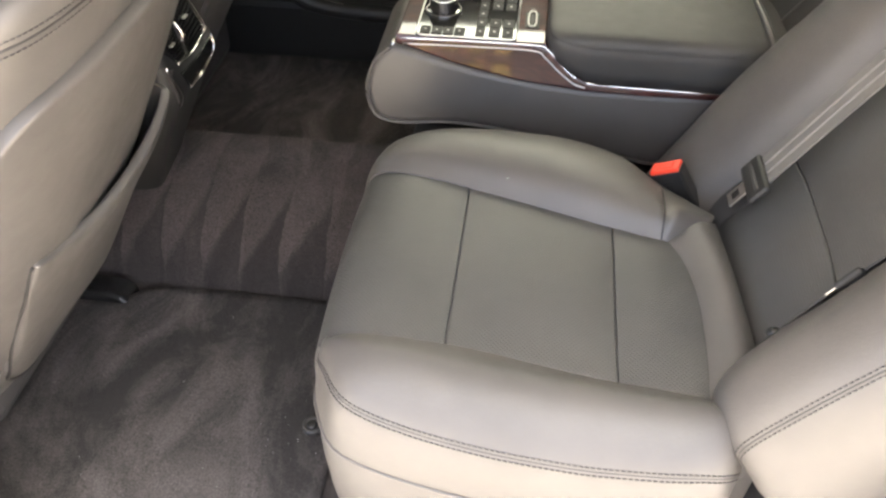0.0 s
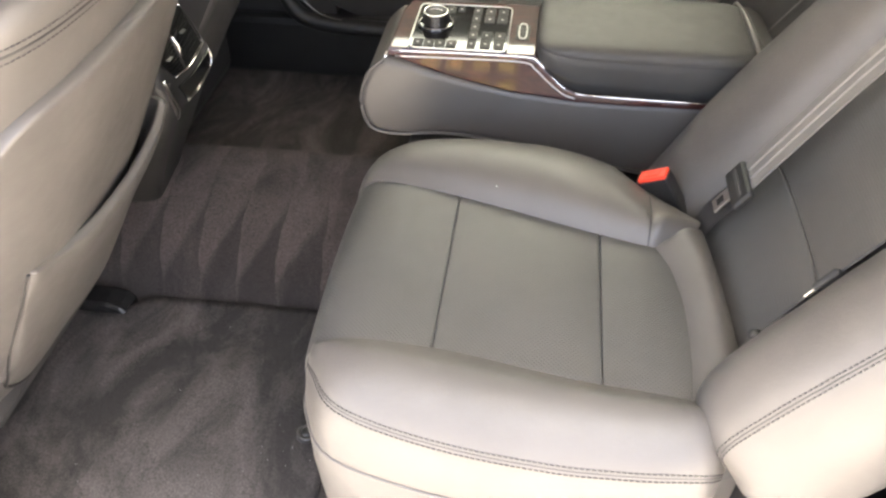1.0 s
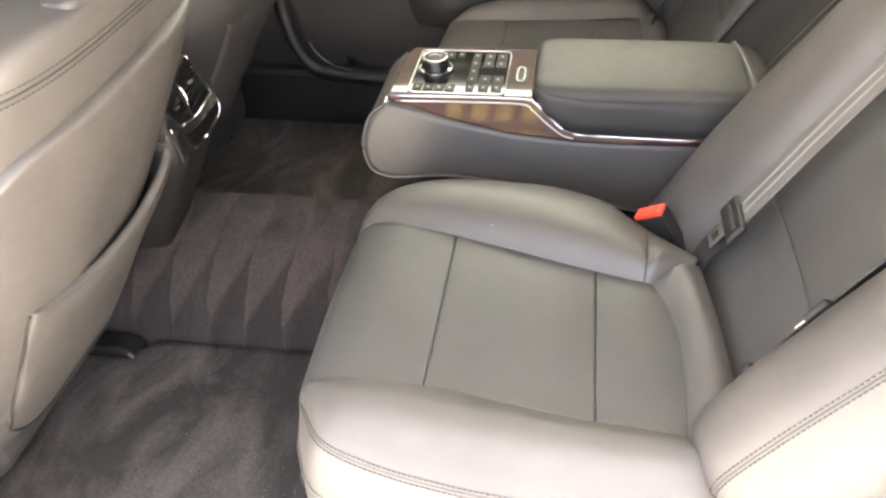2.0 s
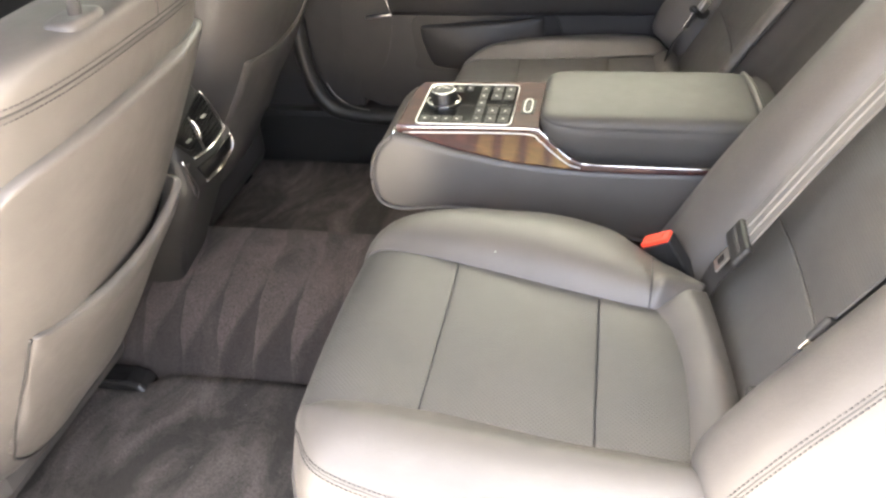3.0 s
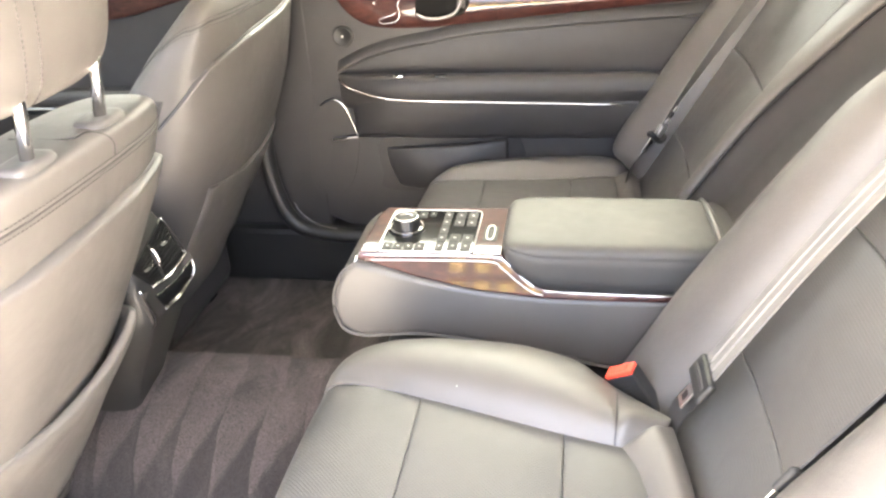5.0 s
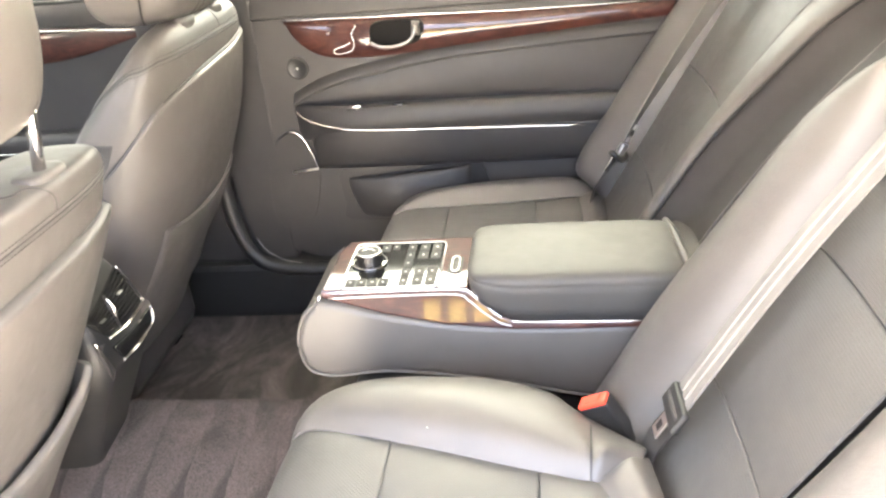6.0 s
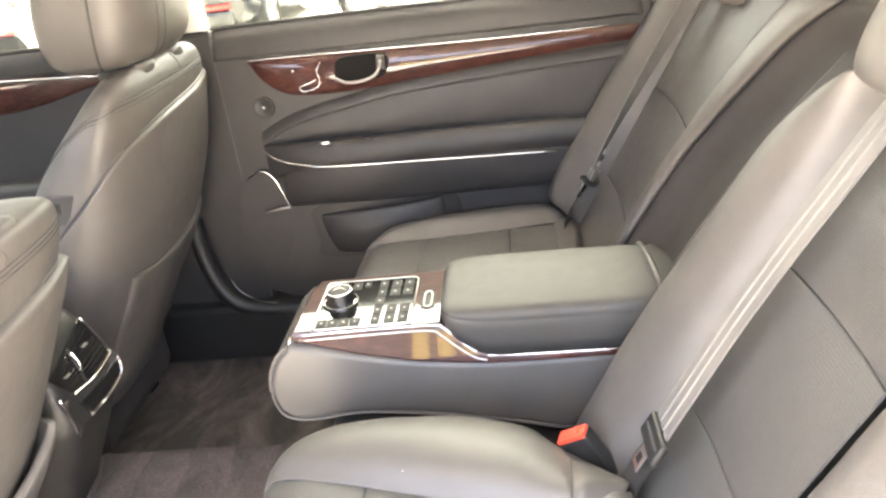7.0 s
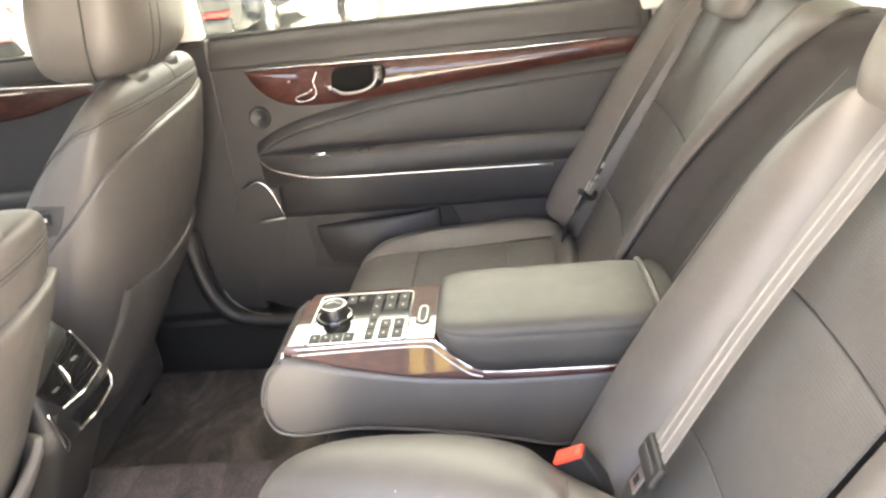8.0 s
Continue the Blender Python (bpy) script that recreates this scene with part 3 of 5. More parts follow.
def rear_backrest(mirror, seat):
    c = back_shell("backrest", 0.9 if mirror else 0.04, 1.46 if mirror else 0.6, seat)
    M = lambda rows: flip(rows, mirror)
    def inner_edge(z):
        return float(np.interp(z, [0.5, 0.66, 0.8, 0.87, 0.9], [0.465, 0.49, 0.533, 0.57, 0.6])) if mirror else 0.465
    def band(z0, z1, name, bul, k=5):
        rows = []
        for z in np.linspace(z0, z1, k):
            e = inner_edge(z)
            rows.append([B(y, z, o) for y, o in ((0.185, 0.006), (0.27, 0.0), (0.38, 0.0), (e, 0.006))])
        if mirror and z1 > 0.85:
            last = np.array(rows[-1])
            rows += [[tuple(q) for q in last + d] for d in ((0.02, 0, 0.012), (0.06, 0, 0.012), (0.11, 0, -0.01))]
        puff(name, M(rows), LEATHER_BACK, c, bul, 0.0025, out=(-1, 0, 0.4), nu=40, nv=44, p=160)
    band(0.34, 0.4897, "lower_panel", 0.008)
    band(0.4903, 0.6737, "middle_panel", 0.008)
    band(0.6743, 0.9, "upper_panel", 0.01)
    inner = []
    tops = ((0.3, 0.64), (0.4, 0.65), (0.52, 0.652), (0.66, 0.63), (0.78, 0.606), (0.85, 0.55), (0.885, 0.5))
    if mirror:
        tops = ((0.3, 0.51), (0.42, 0.511), (0.52, 0.514), (0.62, 0.533), (0.7, 0.57), (0.78, 0.62), (0.85, 0.67), (0.9, 0.735))
    for z, top in tops:
        e = inner_edge(z) + 0.002
        w = top - e
        if mirror:
            inner.append([B(e, z, 0.004), B(e + w * 0.2, z, 0.013), B(e + w * 0.5, z, 0.018), B(e + w * 0.8, z, 0.016), B(top - 0.002, z, 0.01), B(top, z, 0.004)])
        else:
            inner.append([B(e, z, 0.004), B(e + w * 0.22, z, 0.05), B(e + w * 0.55, z, 0.068), B(e + w * 0.87, z, 0.055), B(top, z, 0.01), B(top - 0.01, z, -0.1)])
    if mirror:
        last = np.array(inner[-1])
        inner += [[tuple(q) for q in last + d] for d in ((0.02, 0.008, 0.012), (0.06, 0.012, 0.012), (0.11, 0.014, -0.01))]
    puff("inner_bolster", M(inner), LEATHER, c, 0.003, 0.003, out=(-1, 0.1, 0.3), nu=50, nv=48, p=80, wrinkle=0.001)
    tube("piping", surface_line("inner_bolster", 0.99 if mirror else 0.8, 0.001 if mirror else 0.0), 0.003 if mirror else 0.0022, BLACK, c, n=8)
    outer = []
    depths = (0.45, 0.85, 1.35, 1.45, 1.35, 1.3, 1.0) if mirror else (0.45, 0.85, 1.32, 1.36, 1.22, 1.14, 0.95)
    for z, k in zip((0.372, 0.39, 0.42, 0.5, 0.6, 0.7, 0.88), depths):
        outer.append([B(0.183, z, 0.004), B(0.165, z, 0.035 * k), B(0.11, z, 0.066 * k), B(0.05, z, 0.058 * k), B(0.01, z, 0.018 * k), B(0.0, z, -0.06)])
    puff("outer_bolster", M(outer), LEATHER, c, 0.003, 0.003, out=(-1, -0.1, 0.3), nu=44, nv=44, p=80, wrinkle=0.0012)
    if not mirror:
        puff("top_roll", M([[B(y, z, o) for y in (0.1, 0.25, 0.4, 0.52)] for z, o in ((0.865, 0.012), (0.89, 0.01), (0.905, -0.03), (0.9, -0.1))]), LEATHER, c, 0.004, 0.006, out=(-0.5, 0, 1), p=16)
    if not mirror:
        for v in (0.628, 0.652):
            stitches("stitching", surface_line("outer_bolster", v, 0.0), c, lift=(-1, -0.5, 0.4))
        tube("seam", surface_line("outer_bolster", 0.64, -0.0003), 0.0009, VINYL, c, n=6)
    return c


def headrest_rear(yc, dx, dz):
    c = thing("seat_headrest", "charcoal leather rear headrest on the backrest", "headrest", "rear headrests")
    rows = []
    for z, hx, hy in ((0.915, 0.03, 0.09), (0.925, 0.05, 0.115), (0.97, 0.06, 0.13), (1.03, 0.058, 0.13), (1.07, 0.045, 0.115), (1.08, 0.025, 0.09)):
        rows.append(super_ring(back_x(z) - 0.03 + dx, yc, z + dz, hx, hy))
    rings("pad", rows, LEATHER, c, n=24)
    for s in (-0.05, 0.05):
        tube("post", [(back_x(0.86) + dx / 2, yc + s, 0.85 + dz), (back_x(0.93) - 0.01 + dx, yc + s, 0.94 + dz)], 0.006, CHROME, c)
    return c


for far in (False, True):
    rs = thing("rear_seat", "charcoal perforated leather rear seat in the shade" if far else "charcoal perforated leather rear seat beside the open door", "car seat", "rear seats")
    rear_cushion(far, rs)
    rear_backrest(far, rs)
headrest_rear(0.33, -0.045, -0.02)
headrest_rear(1.16, 0.0, -0.055)

mid = thing("middle_seat", "dark recessed middle seat back behind the folded armrest", "car seat")
recess = []
for z, p, o in ((0.28, 0.97, 0), (0.42, 0.969, 0), (0.52, 0.966, 0), (0.62, 0.947, 0), (0.7, 0.91, 0), (0.78, 0.86, 0), (0.85, 0.81, 0), (0.9, 0.745, 0), (0.912, 0.737, 0.03), (0.905, 0.733, 0.09)):
    far_side = [B(p, z, 0.001 - o), B(p - 0.012, z, -0.006 - o), B(p - 0.05, z, -0.03 - o), B(p - 0.1, z, -0.045 - o)]
    recess.append(far_side + [B(0.62 + (p - 0.72) * 0.3, z, -0.05 - o), B(0.58, z, -0.05 - o)])
puff("recess_panel", recess, RECESS, mid, 0.002, 0.004, out=(-1, 0, 0.4), nu=60, nv=50, p=80)
tube("panel_seam", [B(y, z, -0.0445) for y, z in ((0.84, 0.3), (0.83, 0.5), (0.79, 0.7), (0.72, 0.84), (0.67, 0.9))], 0.002, LEATHER, mid, n=6, samples=20)
back_shell("back_shell", 0.61, 0.94, mid, 0.1)
puff("middle_cushion", [[(x, y, z) for y in (0.55, 0.68, 0.82, 0.95)] for x, z in ((0.03, 0.1), (0.03, 0.22), (0.06, 0.268), (0.2, 0.27), (0.4, 0.25), (0.62, 0.24))], VINYL, mid, 0.004, 0.006, p=40)


# ---- folding armrest with controls ----
def build_armrest():
    y0, y1 = 0.69, 0.9
    c = thing("folding_console", "folded-down leather armrest console with burl wood and control panel", "console")
    lower = [(-0.005, 0.33), (0.03, 0.326), (0.12, 0.334), (0.25, 0.32), (0.36, 0.3), (0.45, 0.28), (0.64, 0.26)]
    front = [(0.015, 0.474), (-0.012, 0.45), (-0.028, 0.415), (-0.032, 0.38), (-0.024, 0.345)]
    edge = [(0.64, 0.418), (0.53, 0.418), (0.42, 0.417), (0.33, 0.418), (0.22, 0.428), (0.12, 0.447), (0.05, 0.466)]
    outline = smooth_line(front, 12) + smooth_line(lower, 18) + smooth_line(edge, 18)
    body = slab("body", outline, "y", y0, y1, LEATHER, c, 0.012, seg=4)
    for p in body.data.polygons:
        p.use_smooth = True
    tube("piping", [(x, y0 + 0.004, z) for x, z in [(0.012, 0.47)] + front[1:] + lower], 0.003, LEATHER, c, samples=60)
    # wood along the side and round the control panel
    top = [(0.02, 0.482), (0.14, 0.484), (0.245, 0.484), (0.265, 0.478), (0.285, 0.46), (0.31, 0.44), (0.335, 0.431), (0.4, 0.429), (0.6, 0.428)]
    side_wood = top + [(0.6, 0.414)] + [q for q in edge[1:]] + [(0.018, 0.474)]
    wood = slab("wood_trim", side_wood, "y", y0 - 0.0035, y0 + 0.03, WOOD, c, 0.003)
    lean = lambda z: max(0, z - 0.418) * 0.3
    for q in wood.data.vertices:
        q.co.y += lean(q.co.z)
    slab("top_plate", [(0.018, y0 + 0.017), (0.262, y0 + 0.017), (0.262, y1 - 0.006), (0.03, y1 - 0.012), (0.02, y1 - 0.05)], "z", 0.462, 0.4865, WOOD, c, 0.004)
    tube("chrome_strip", [(x, y0 - 0.001 + lean(z), z - 0.0015) for x, z in [(0.025, 0.482)] + top[1:]], 0.0022, CHROME, c, samples=70)
    inner = [(0.03, 0.474), (0.14, 0.476), (0.24, 0.476), (0.262, 0.466), (0.285, 0.447), (0.31, 0.43), (0.33, 0.424)]
    tube("chrome_strip", [(x, y0 - 0.0042 + lean(z), z) for x, z in inner], 0.0014, SATIN, c, samples=50)
    tube("corner_chrome", [(0.016, y0 + 0.016, 0.48), (0.012, y0 + 0.008, 0.466)], 0.003, CHROME, c)
    # control panel
    px0, px1, py0, py1, pz = 0.05, 0.213, 0.709, 0.871, 0.4865
    block("control_panel", (px0, py0, pz - 0.004), (px1, py1, pz + 0.002), GLOSS, c, 0.0015)
    around = super_ring((px0 + px1) / 2, (py0 + py1) / 2, pz + 0.002, (px1 - px0) / 2, (py1 - py0) / 2, 96, 16.0)
    tube("panel_frame", [tuple(q) for q in around] + [tuple(around[0])], 0.0012, SATIN, c, n=8)
    def key(x0, x1, ya, yb, h=0.0038):
        k = block("button", (x0, ya, pz), (x1, yb, pz + h), BUTTON, c, 0.0015)
        cx, cy = (x0 + x1) / 2, (ya + yb) / 2
        block("mark", (cx - 0.002, cy - 0.0017, pz + h - 0.0005), (cx + 0.002, cy + 0.0017, pz + h + 0.0004), FAINT, k, 0)
        return k
    for i in range(4):
        key(0.056 + i * 0.0185, 0.0735 + i * 0.0185, 0.714, 0.738)
        if i < 2:
            key(0.098 + i * 0.02, 0.114 + i * 0.016, 0.835 + i * 0.007, 0.862)
    for i in range(5):
        key(0.146, 0.1605, 0.715 + i * 0.03, 0.743 + i * 0.03)
    for x in (0.1675, 0.1895):
        key(x, x + 0.0175, 0.716, 0.744)
        key(x, x + 0.0175, 0.746, 0.774)
        key(x, x + 0.0175, 0.806, 0.832)
        key(x, x + 0.0175, 0.834, 0.862)
    # rotary knob
    kx, ky = 0.086, 0.795
    knob = rings("knob", [super_ring(kx, ky, z, r, r, 40, 2) for z, r in ((pz, 0.029), (pz + 0.004, 0.03), (pz + 0.006, 0.024), (pz + 0.008, 0.0225), (pz + 0.022, 0.0225), (pz + 0.0255, 0.021), (pz + 0.026, 0.018))], KNOB, c, "satin metal rotary knob")
    rings("base_ring", [super_ring(kx, ky, z, r, r, 40, 2) for z, r in ((pz + 0.001, 0.031), (pz + 0.004, 0.032), (pz + 0.006, 0.028))], GLOSS, knob)
    tube("rim_ring", [(kx + 0.0205 * math.cos(a), ky + 0.0205 * math.sin(a), pz + 0.0255) for a in np.linspace(0, 2 * math.pi, 49)], 0.0014, CHROME, knob, n=8)
    tube("rim_ring", [(kx + 0.0285 * math.cos(a), ky + 0.0285 * math.sin(a), pz + 0.0055) for a in np.linspace(0, 2 * math.pi, 49)], 0.001, DULL, knob, n=8)
    rings("cap", [super_ring(kx, ky, z, r, r, 32, 2) for z, r in ((pz + 0.0235, 0.0195), (pz + 0.026, 0.0185), (pz + 0.0265, 0.012))], BUTTON, knob)
    tube("mark", [(kx - 0.011, ky - 0.001, pz + 0.0268), (kx - 0.004, ky + 0.004, pz + 0.0275), (kx + 0.003, ky + 0.004, pz + 0.0275), (kx + 0.011, ky - 0.001, pz + 0.0268)], 0.0011, CHROME, knob, n=6, samples=14)
    for i in range(28):
        a = 2 * math.pi * i / 28
        block("rib", (-0.0012, -0.0008, 0), (0.0012, 0.0008, 0.014), KNOB, knob, 0).matrix_basis = pose(kx + 0.0225 * math.cos(a), ky + 0.0225 * math.sin(a), pz + 0.007, 0, 0, math.degrees(a))
    # lid latch
    latch = block("latch", (0.224, 0.757, pz - 0.002), (0.248, 0.812, pz + 0.001), BUTTON, c, 0.0015)
    tube("latch_ring", [(0.236 + 0.0065 * math.copysign(abs(math.cos(a)) ** 0.6, math.cos(a)), 0.7845 + 0.026 * math.copysign(abs(math.sin(a)) ** 0.6, math.sin(a)), pz + 0.003) for a in np.linspace(0, 2 * math.pi, 41)], 0.0013, SATIN, latch, n=8)
    block("latch_bar", (0.2345, 0.768, pz), (0.2375, 0.801, pz + 0.002), BLACK, latch, 0.0012)
    # padded lid
    foot = lambda x: float(np.interp(x, [0.26, 0.272, 0.3, 0.33, 0.37, 0.62], [0.472, 0.468, 0.45, 0.434, 0.431, 0.428]))
    lid = []
    for f, inset in ((0, 0.003), (0.3, 0.0), (0.6, -0.001), (0.74, 0.0003), (0.76, 0.0012), (0.78, 0.0005), (0.88, 0.003), (0.95, 0.008), (0.985, 0.015), (1.0, 0.024), (1.02, 0.05), (1.03, 0.085)):
        ring = super_ring(0.4395, (y0 + y1) / 2 - 0.001, 0, 0.1785 - inset, (y1 - y0) / 2 + 0.002 - inset, 128, 7.0)
        lid.append([(x, y, foot(x) + (0.5125 - foot(x)) * f) for x, y, z in ring])
    rings("lid", lid, LEATHER_PAD, c)
    tube("lid_seam", lid[4][60:124], 0.0009, VINYL, c, n=6)
    tube("hinge_trim", [(0.6, y1 + 0.005, 0.5), (0.602, 0.84, 0.512), (0.605, 0.75, 0.514), (0.61, 0.7, 0.5)], 0.006, LEATHER, c, samples=20)
    block("hinge_cover", (0.61, 0.7, 0.44), (0.7, 0.93, 0.49), PLASTIC, c, 0.01)


build_armrest()


# ---- front seats ----
NEAR_SECTION = [(0.08, 0.19, 0.09, 0.04), (0.12, 0.22, 0.1, 0.014), (0.25, 0.24, 0.12, 0.008), (0.4, 0.25, 0.12, 0.006), (0.55, 0.256, 0.115, 0.006), (0.66, 0.262, 0.105, 0.006), (0.72, 0.262, 0.098, 0.009), (0.765, 0.252, 0.088, 0.018), (0.795, 0.232, 0.079, 0.026), (0.81, 0.196, 0.066, 0.036), (0.816, 0.14, 0.045, 0.055), (0.818, 0.05, 0.015, 0.08)]
FAR_SECTION = [(-0.03, 0.19, 0.09, 0.03), (0.03, 0.225, 0.1, 0.014), (0.25, 0.256, 0.13, 0.008), (0.4, 0.264, 0.135, 0.006), (0.55, 0.263, 0.125, 0.006), (0.62, 0.26, 0.112, 0.006), (0.69, 0.256, 0.088, 0.01), (0.743, 0.246, 0.065, 0.018), (0.784, 0.222, 0.045, 0.03), (0.806, 0.185, 0.032, 0.042), (0.817, 0.13, 0.02, 0.053), (0.819, 0.05, 0.008, 0.062)]

# height of the shell's upper edge by the turn from straight behind, outboard flank first
NEAR_EDGE = ([-102, -97, -90, -80, -60, -50, -35, 0, 35, 50, 60, 80, 90, 97, 102], [0.36, 0.45, 0.545, 0.595, 0.65, 0.678, 0.696, 0.704, 0.71, 0.708, 0.694, 0.645, 0.585, 0.48, 0.36])
FAR_EDGE = ([-102, -97, -90, -80, -60, -50, -35, 0, 35, 48, 58, 68, 80, 90, 97, 102], [0.36, 0.5, 0.62, 0.7, 0.735, 0.74, 0.737, 0.724, 0.702, 0.687, 0.67, 0.647, 0.61, 0.55, 0.46, 0.36])


def front_seat(yc, profile, dz, sect, post, rest, side, edge, swell):
    c = thing("front_seat", "charcoal leather front seat seen from behind with map pocket", "car seat", "front seats")
    zs, xs = zip(*profile)
    rx = lambda z: float(np.interp(z, zs, xs))
    body = curve_sample([super_ring(rx(z) - back - hx, yc, z + dz, hx, hy, 96, 3.0) for z, hy, hx, back in sect], 80)
    rings("backrest", body, LEATHER, c)
    def skin(z, deg, lift=0.0):
        """A point on the backrest at a height and an angle from straight behind."""
        s = (deg % 360) / 360 * 96
        j, f = int(s) % 96, s - int(s)
        col = body[:, j] * (1 - f) + body[:, (j + 1) % 96] * f
        q = np.array([np.interp(z + dz, col[:, 2], col[:, k]) for k in range(3)])
        mid = np.array([np.interp(z + dz, body[:, 0, 2], body[:, :, k].mean(axis=1)) for k in range(3)])
        d = q - mid
        return tuple(q + lift * d / np.linalg.norm(d))
    # lower shell of the back, its upper edge standing proud of the cover and falling forward on the flanks
    def shell_top(deg):
        return float(np.interp(deg * side, *edge))
    turns = [-102, -97, -90, -80, -68, -58, -48, -38, -28, -18, -8, 8, 18, 28, 38, 48, 58, 68, 80, 90, 97, 102]
    foot = 0.1 if side > 0 else 0.0
    rows = [[skin(foot + (shell_top(a) - foot) * f, a, 0.004 + (0.004 + 0.013 * swell) * f) for a in turns] for f in np.linspace(0, 1, 16)]
    puff("back_panel", rows, LEATHER, c, 0.002, 0.014, out=(1, 0, -0.5), nu=110, nv=90, p=170)
    top_line = [skin(shell_top(a) + 0.003, a, 0.001) for a in turns]
    tube("shell_seam", top_line, 0.003, VINYL, c, n=8, samples=120)
    def rear(dy, z):
        """How far back the shell reaches at a place across the seat."""
        k = int(np.argmin(np.abs(body[:, 0, 2] - dz - z)))
        half = np.concatenate([body[k, 72:], body[k, :25]])
        return float(np.interp(yc + dy, half[:, 1], half[:, 0]))
    pocket_shape = ((-0.178, 0.215, 0.437), (-0.165, 0.17, 0.433), (-0.122, 0.132, 0.42), (-0.035, 0.095, 0.408), (0.058, 0.078, 0.41), (0.125, 0.085, 0.428), (0.172, 0.11, 0.448), (0.198, 0.14, 0.46), (0.226, 0.15, 0.452))
    if side < 0:
        pocket_shape = ((-0.2, 0.2, 0.46), (-0.17, 0.17, 0.452), (-0.12, 0.15, 0.435), (-0.05, 0.14, 0.42), (0.03, 0.13, 0.415), (0.1, 0.13, 0.42), (0.168, 0.14, 0.428), (0.188, 0.15, 0.43))
    pocket = []
    for f in (0, 0.35, 0.7, 0.92, 1):
        row = []
        for d, zb, zt in pocket_shape:
            z = zb + (zt - zb) * f
            proud = 0.011 + 0.011 * f * f * max(0, 1 - (d / 0.21) ** 2)
            if side > 0:
                # the near pocket hangs away from the shell towards the console
                loose = min(1, max(0, (d + 0.185) / 0.26))
                proud = 0.011 + 0.028 * (z - 0.1) + 0.02 * loose * (0.35 + 0.65 * f * f) if d < 0.21 else 0.0
            row.append((rear(side * d, z) + proud, yc + side * d, z + dz))
        pocket.append(row[::-1] if side < 0 else row)
    bag = puff("map_pocket", pocket, LEATHER, c, 0.003, 0.012 if side < 0 else 0.009, out=(1, 0, -0.5), nu=40, nv=60, p=50)
    if side > 0:
        down = [Vector(r[0]) + Vector((-0.004, -0.0015, 0)) for r in pocket[::-1]] + [Vector(q) + Vector((-0.004, 0, -0.002)) for q in pocket[0][1:4]]
        tube("pocket_seam", down, 0.0024, VINYL, bag, n=6, samples=60)
    def shoulder(lift, dzz=0.0):
        drop = lambda d: float(np.interp(abs(d), [0, 60, 90, 115, 135, 150], [0.77, 0.768, 0.755, 0.715, 0.65, 0.55]))
        return [skin(drop(d) + dzz, d, lift) for d in range(-150, 151, 6)]
    for k in (-0.007, 0.007):
        stitches("stitching", smooth_line(shoulder(0.0006, k), 160), c, lift=(0.8, 0, 0.6))
    tube("shoulder_seam", shoulder(-0.0006), 0.0016, VINYL, c, n=6, samples=140)
    px = rx(0.8) - post
    back, size, gap, shift = rest
    for s in (-0.073, 0.073):
        rings("post_collar", [super_ring(px, yc + s, z + dz, a, b, 28, 3.4) for z, a, b in ((0.795, 0.021, 0.035), (0.816, 0.022, 0.036), (0.8208, 0.0195, 0.033), (0.822, 0.014, 0.025))], LEATHER, c)
        tube("headrest_post", [(px, yc + s, 0.8 + dz), (px + 0.022, yc + s, 0.93 + dz)], 0.0075, CHROME, c, n=14)
    tube("top_seam", [skin(0.8168, 180), skin(0.817, 0), skin(0.816, 5), skin(0.81, 5), skin(0.795, 6), skin(0.778, 6)], 0.0012, THREAD, c, n=6, samples=20)
    rows = []
    for z, hx, hy in ((0.856, 0.035, 0.09), (0.86, 0.06, 0.12), (0.89, 0.082, 0.145), (0.96, 0.088, 0.155), (1.05, 0.078, 0.147), (1.085, 0.055, 0.122), (1.095, 0.02, 0.08)):
        rows.append(super_ring(px - back + (z - 0.9) * 0.15, yc + shift, z + dz - gap, hx * size, hy * (1 + (size - 1) * 0.4), 44, 3))
    rows = curve_sample(rows, 36)
    hr = rings("headrest", rows, LEATHER, c)
    for j in (10, 34):
        tube("side_seam", [tuple(r[j] + (r[j] - r.mean(axis=0)) * 0.002) for r in rows[3:-3]], 0.0022, VINYL, hr, n=6)
    for j in (42, 43):
        pts = [tuple(r[j]) for r in rows[2:]]
        stitches("stitching", pts, hr, lift=(1, 0, 0))
    puff("seat_squab", [[(rx(0.3) - 0.1 - d, yc + k, z) for k in (-0.24, -0.1, 0.1, 0.24)] for d, z in ((0, 0.3), (0.2, 0.32), (0.45, 0.34))], LEATHER, c, 0.01, 0.03, p=10)
    block("seat_base", (rx(0.3) - 0.5, yc - 0.2, 0.06), (rx(0.3) - 0.12, yc + 0.2, 0.3), PLASTIC, c, 0.03)
    return c


front_seat(0.352, [(0.05, -0.53), (0.2, -0.45), (0.45, -0.325), (0.6, -0.25), (0.72, -0.193), (0.82, -0.136)], 0.0, NEAR_SECTION, 0.056, (0.046, 1.0, -0.012, -0.014), 1, NEAR_EDGE, 1.0)
front_seat(1.14, [(0.015, -0.56), (0.225, -0.455), (0.335, -0.395), (0.475, -0.318), (0.605, -0.278), (0.685, -0.258), (0.82, -0.215)], 0.06, FAR_SECTION, 0.06, (0.055, 1.3, 0.04, 0.0), -1, FAR_EDGE, 0.45)
for y, x in ((0.506, -0.47), (1.29, -0.585)):
    r = thing("seat_rail", "black plastic end cap of a front seat rail on the carpet", "seat rail", "seat rails")
    slab("rail_cover", [(x - 0.35, 0.002), (x, 0.002), (x - 0.003, 0.016), (x - 0.014, 0.03), (x - 0.04, 0.038), (x - 0.35, 0.038)], "y", y - 0.027, y + 0.027, SHINY, r, 0.014, seg=5)
sw = thing("seat_switch", "small dark seat switch panel on the passenger seat flank", "switch")
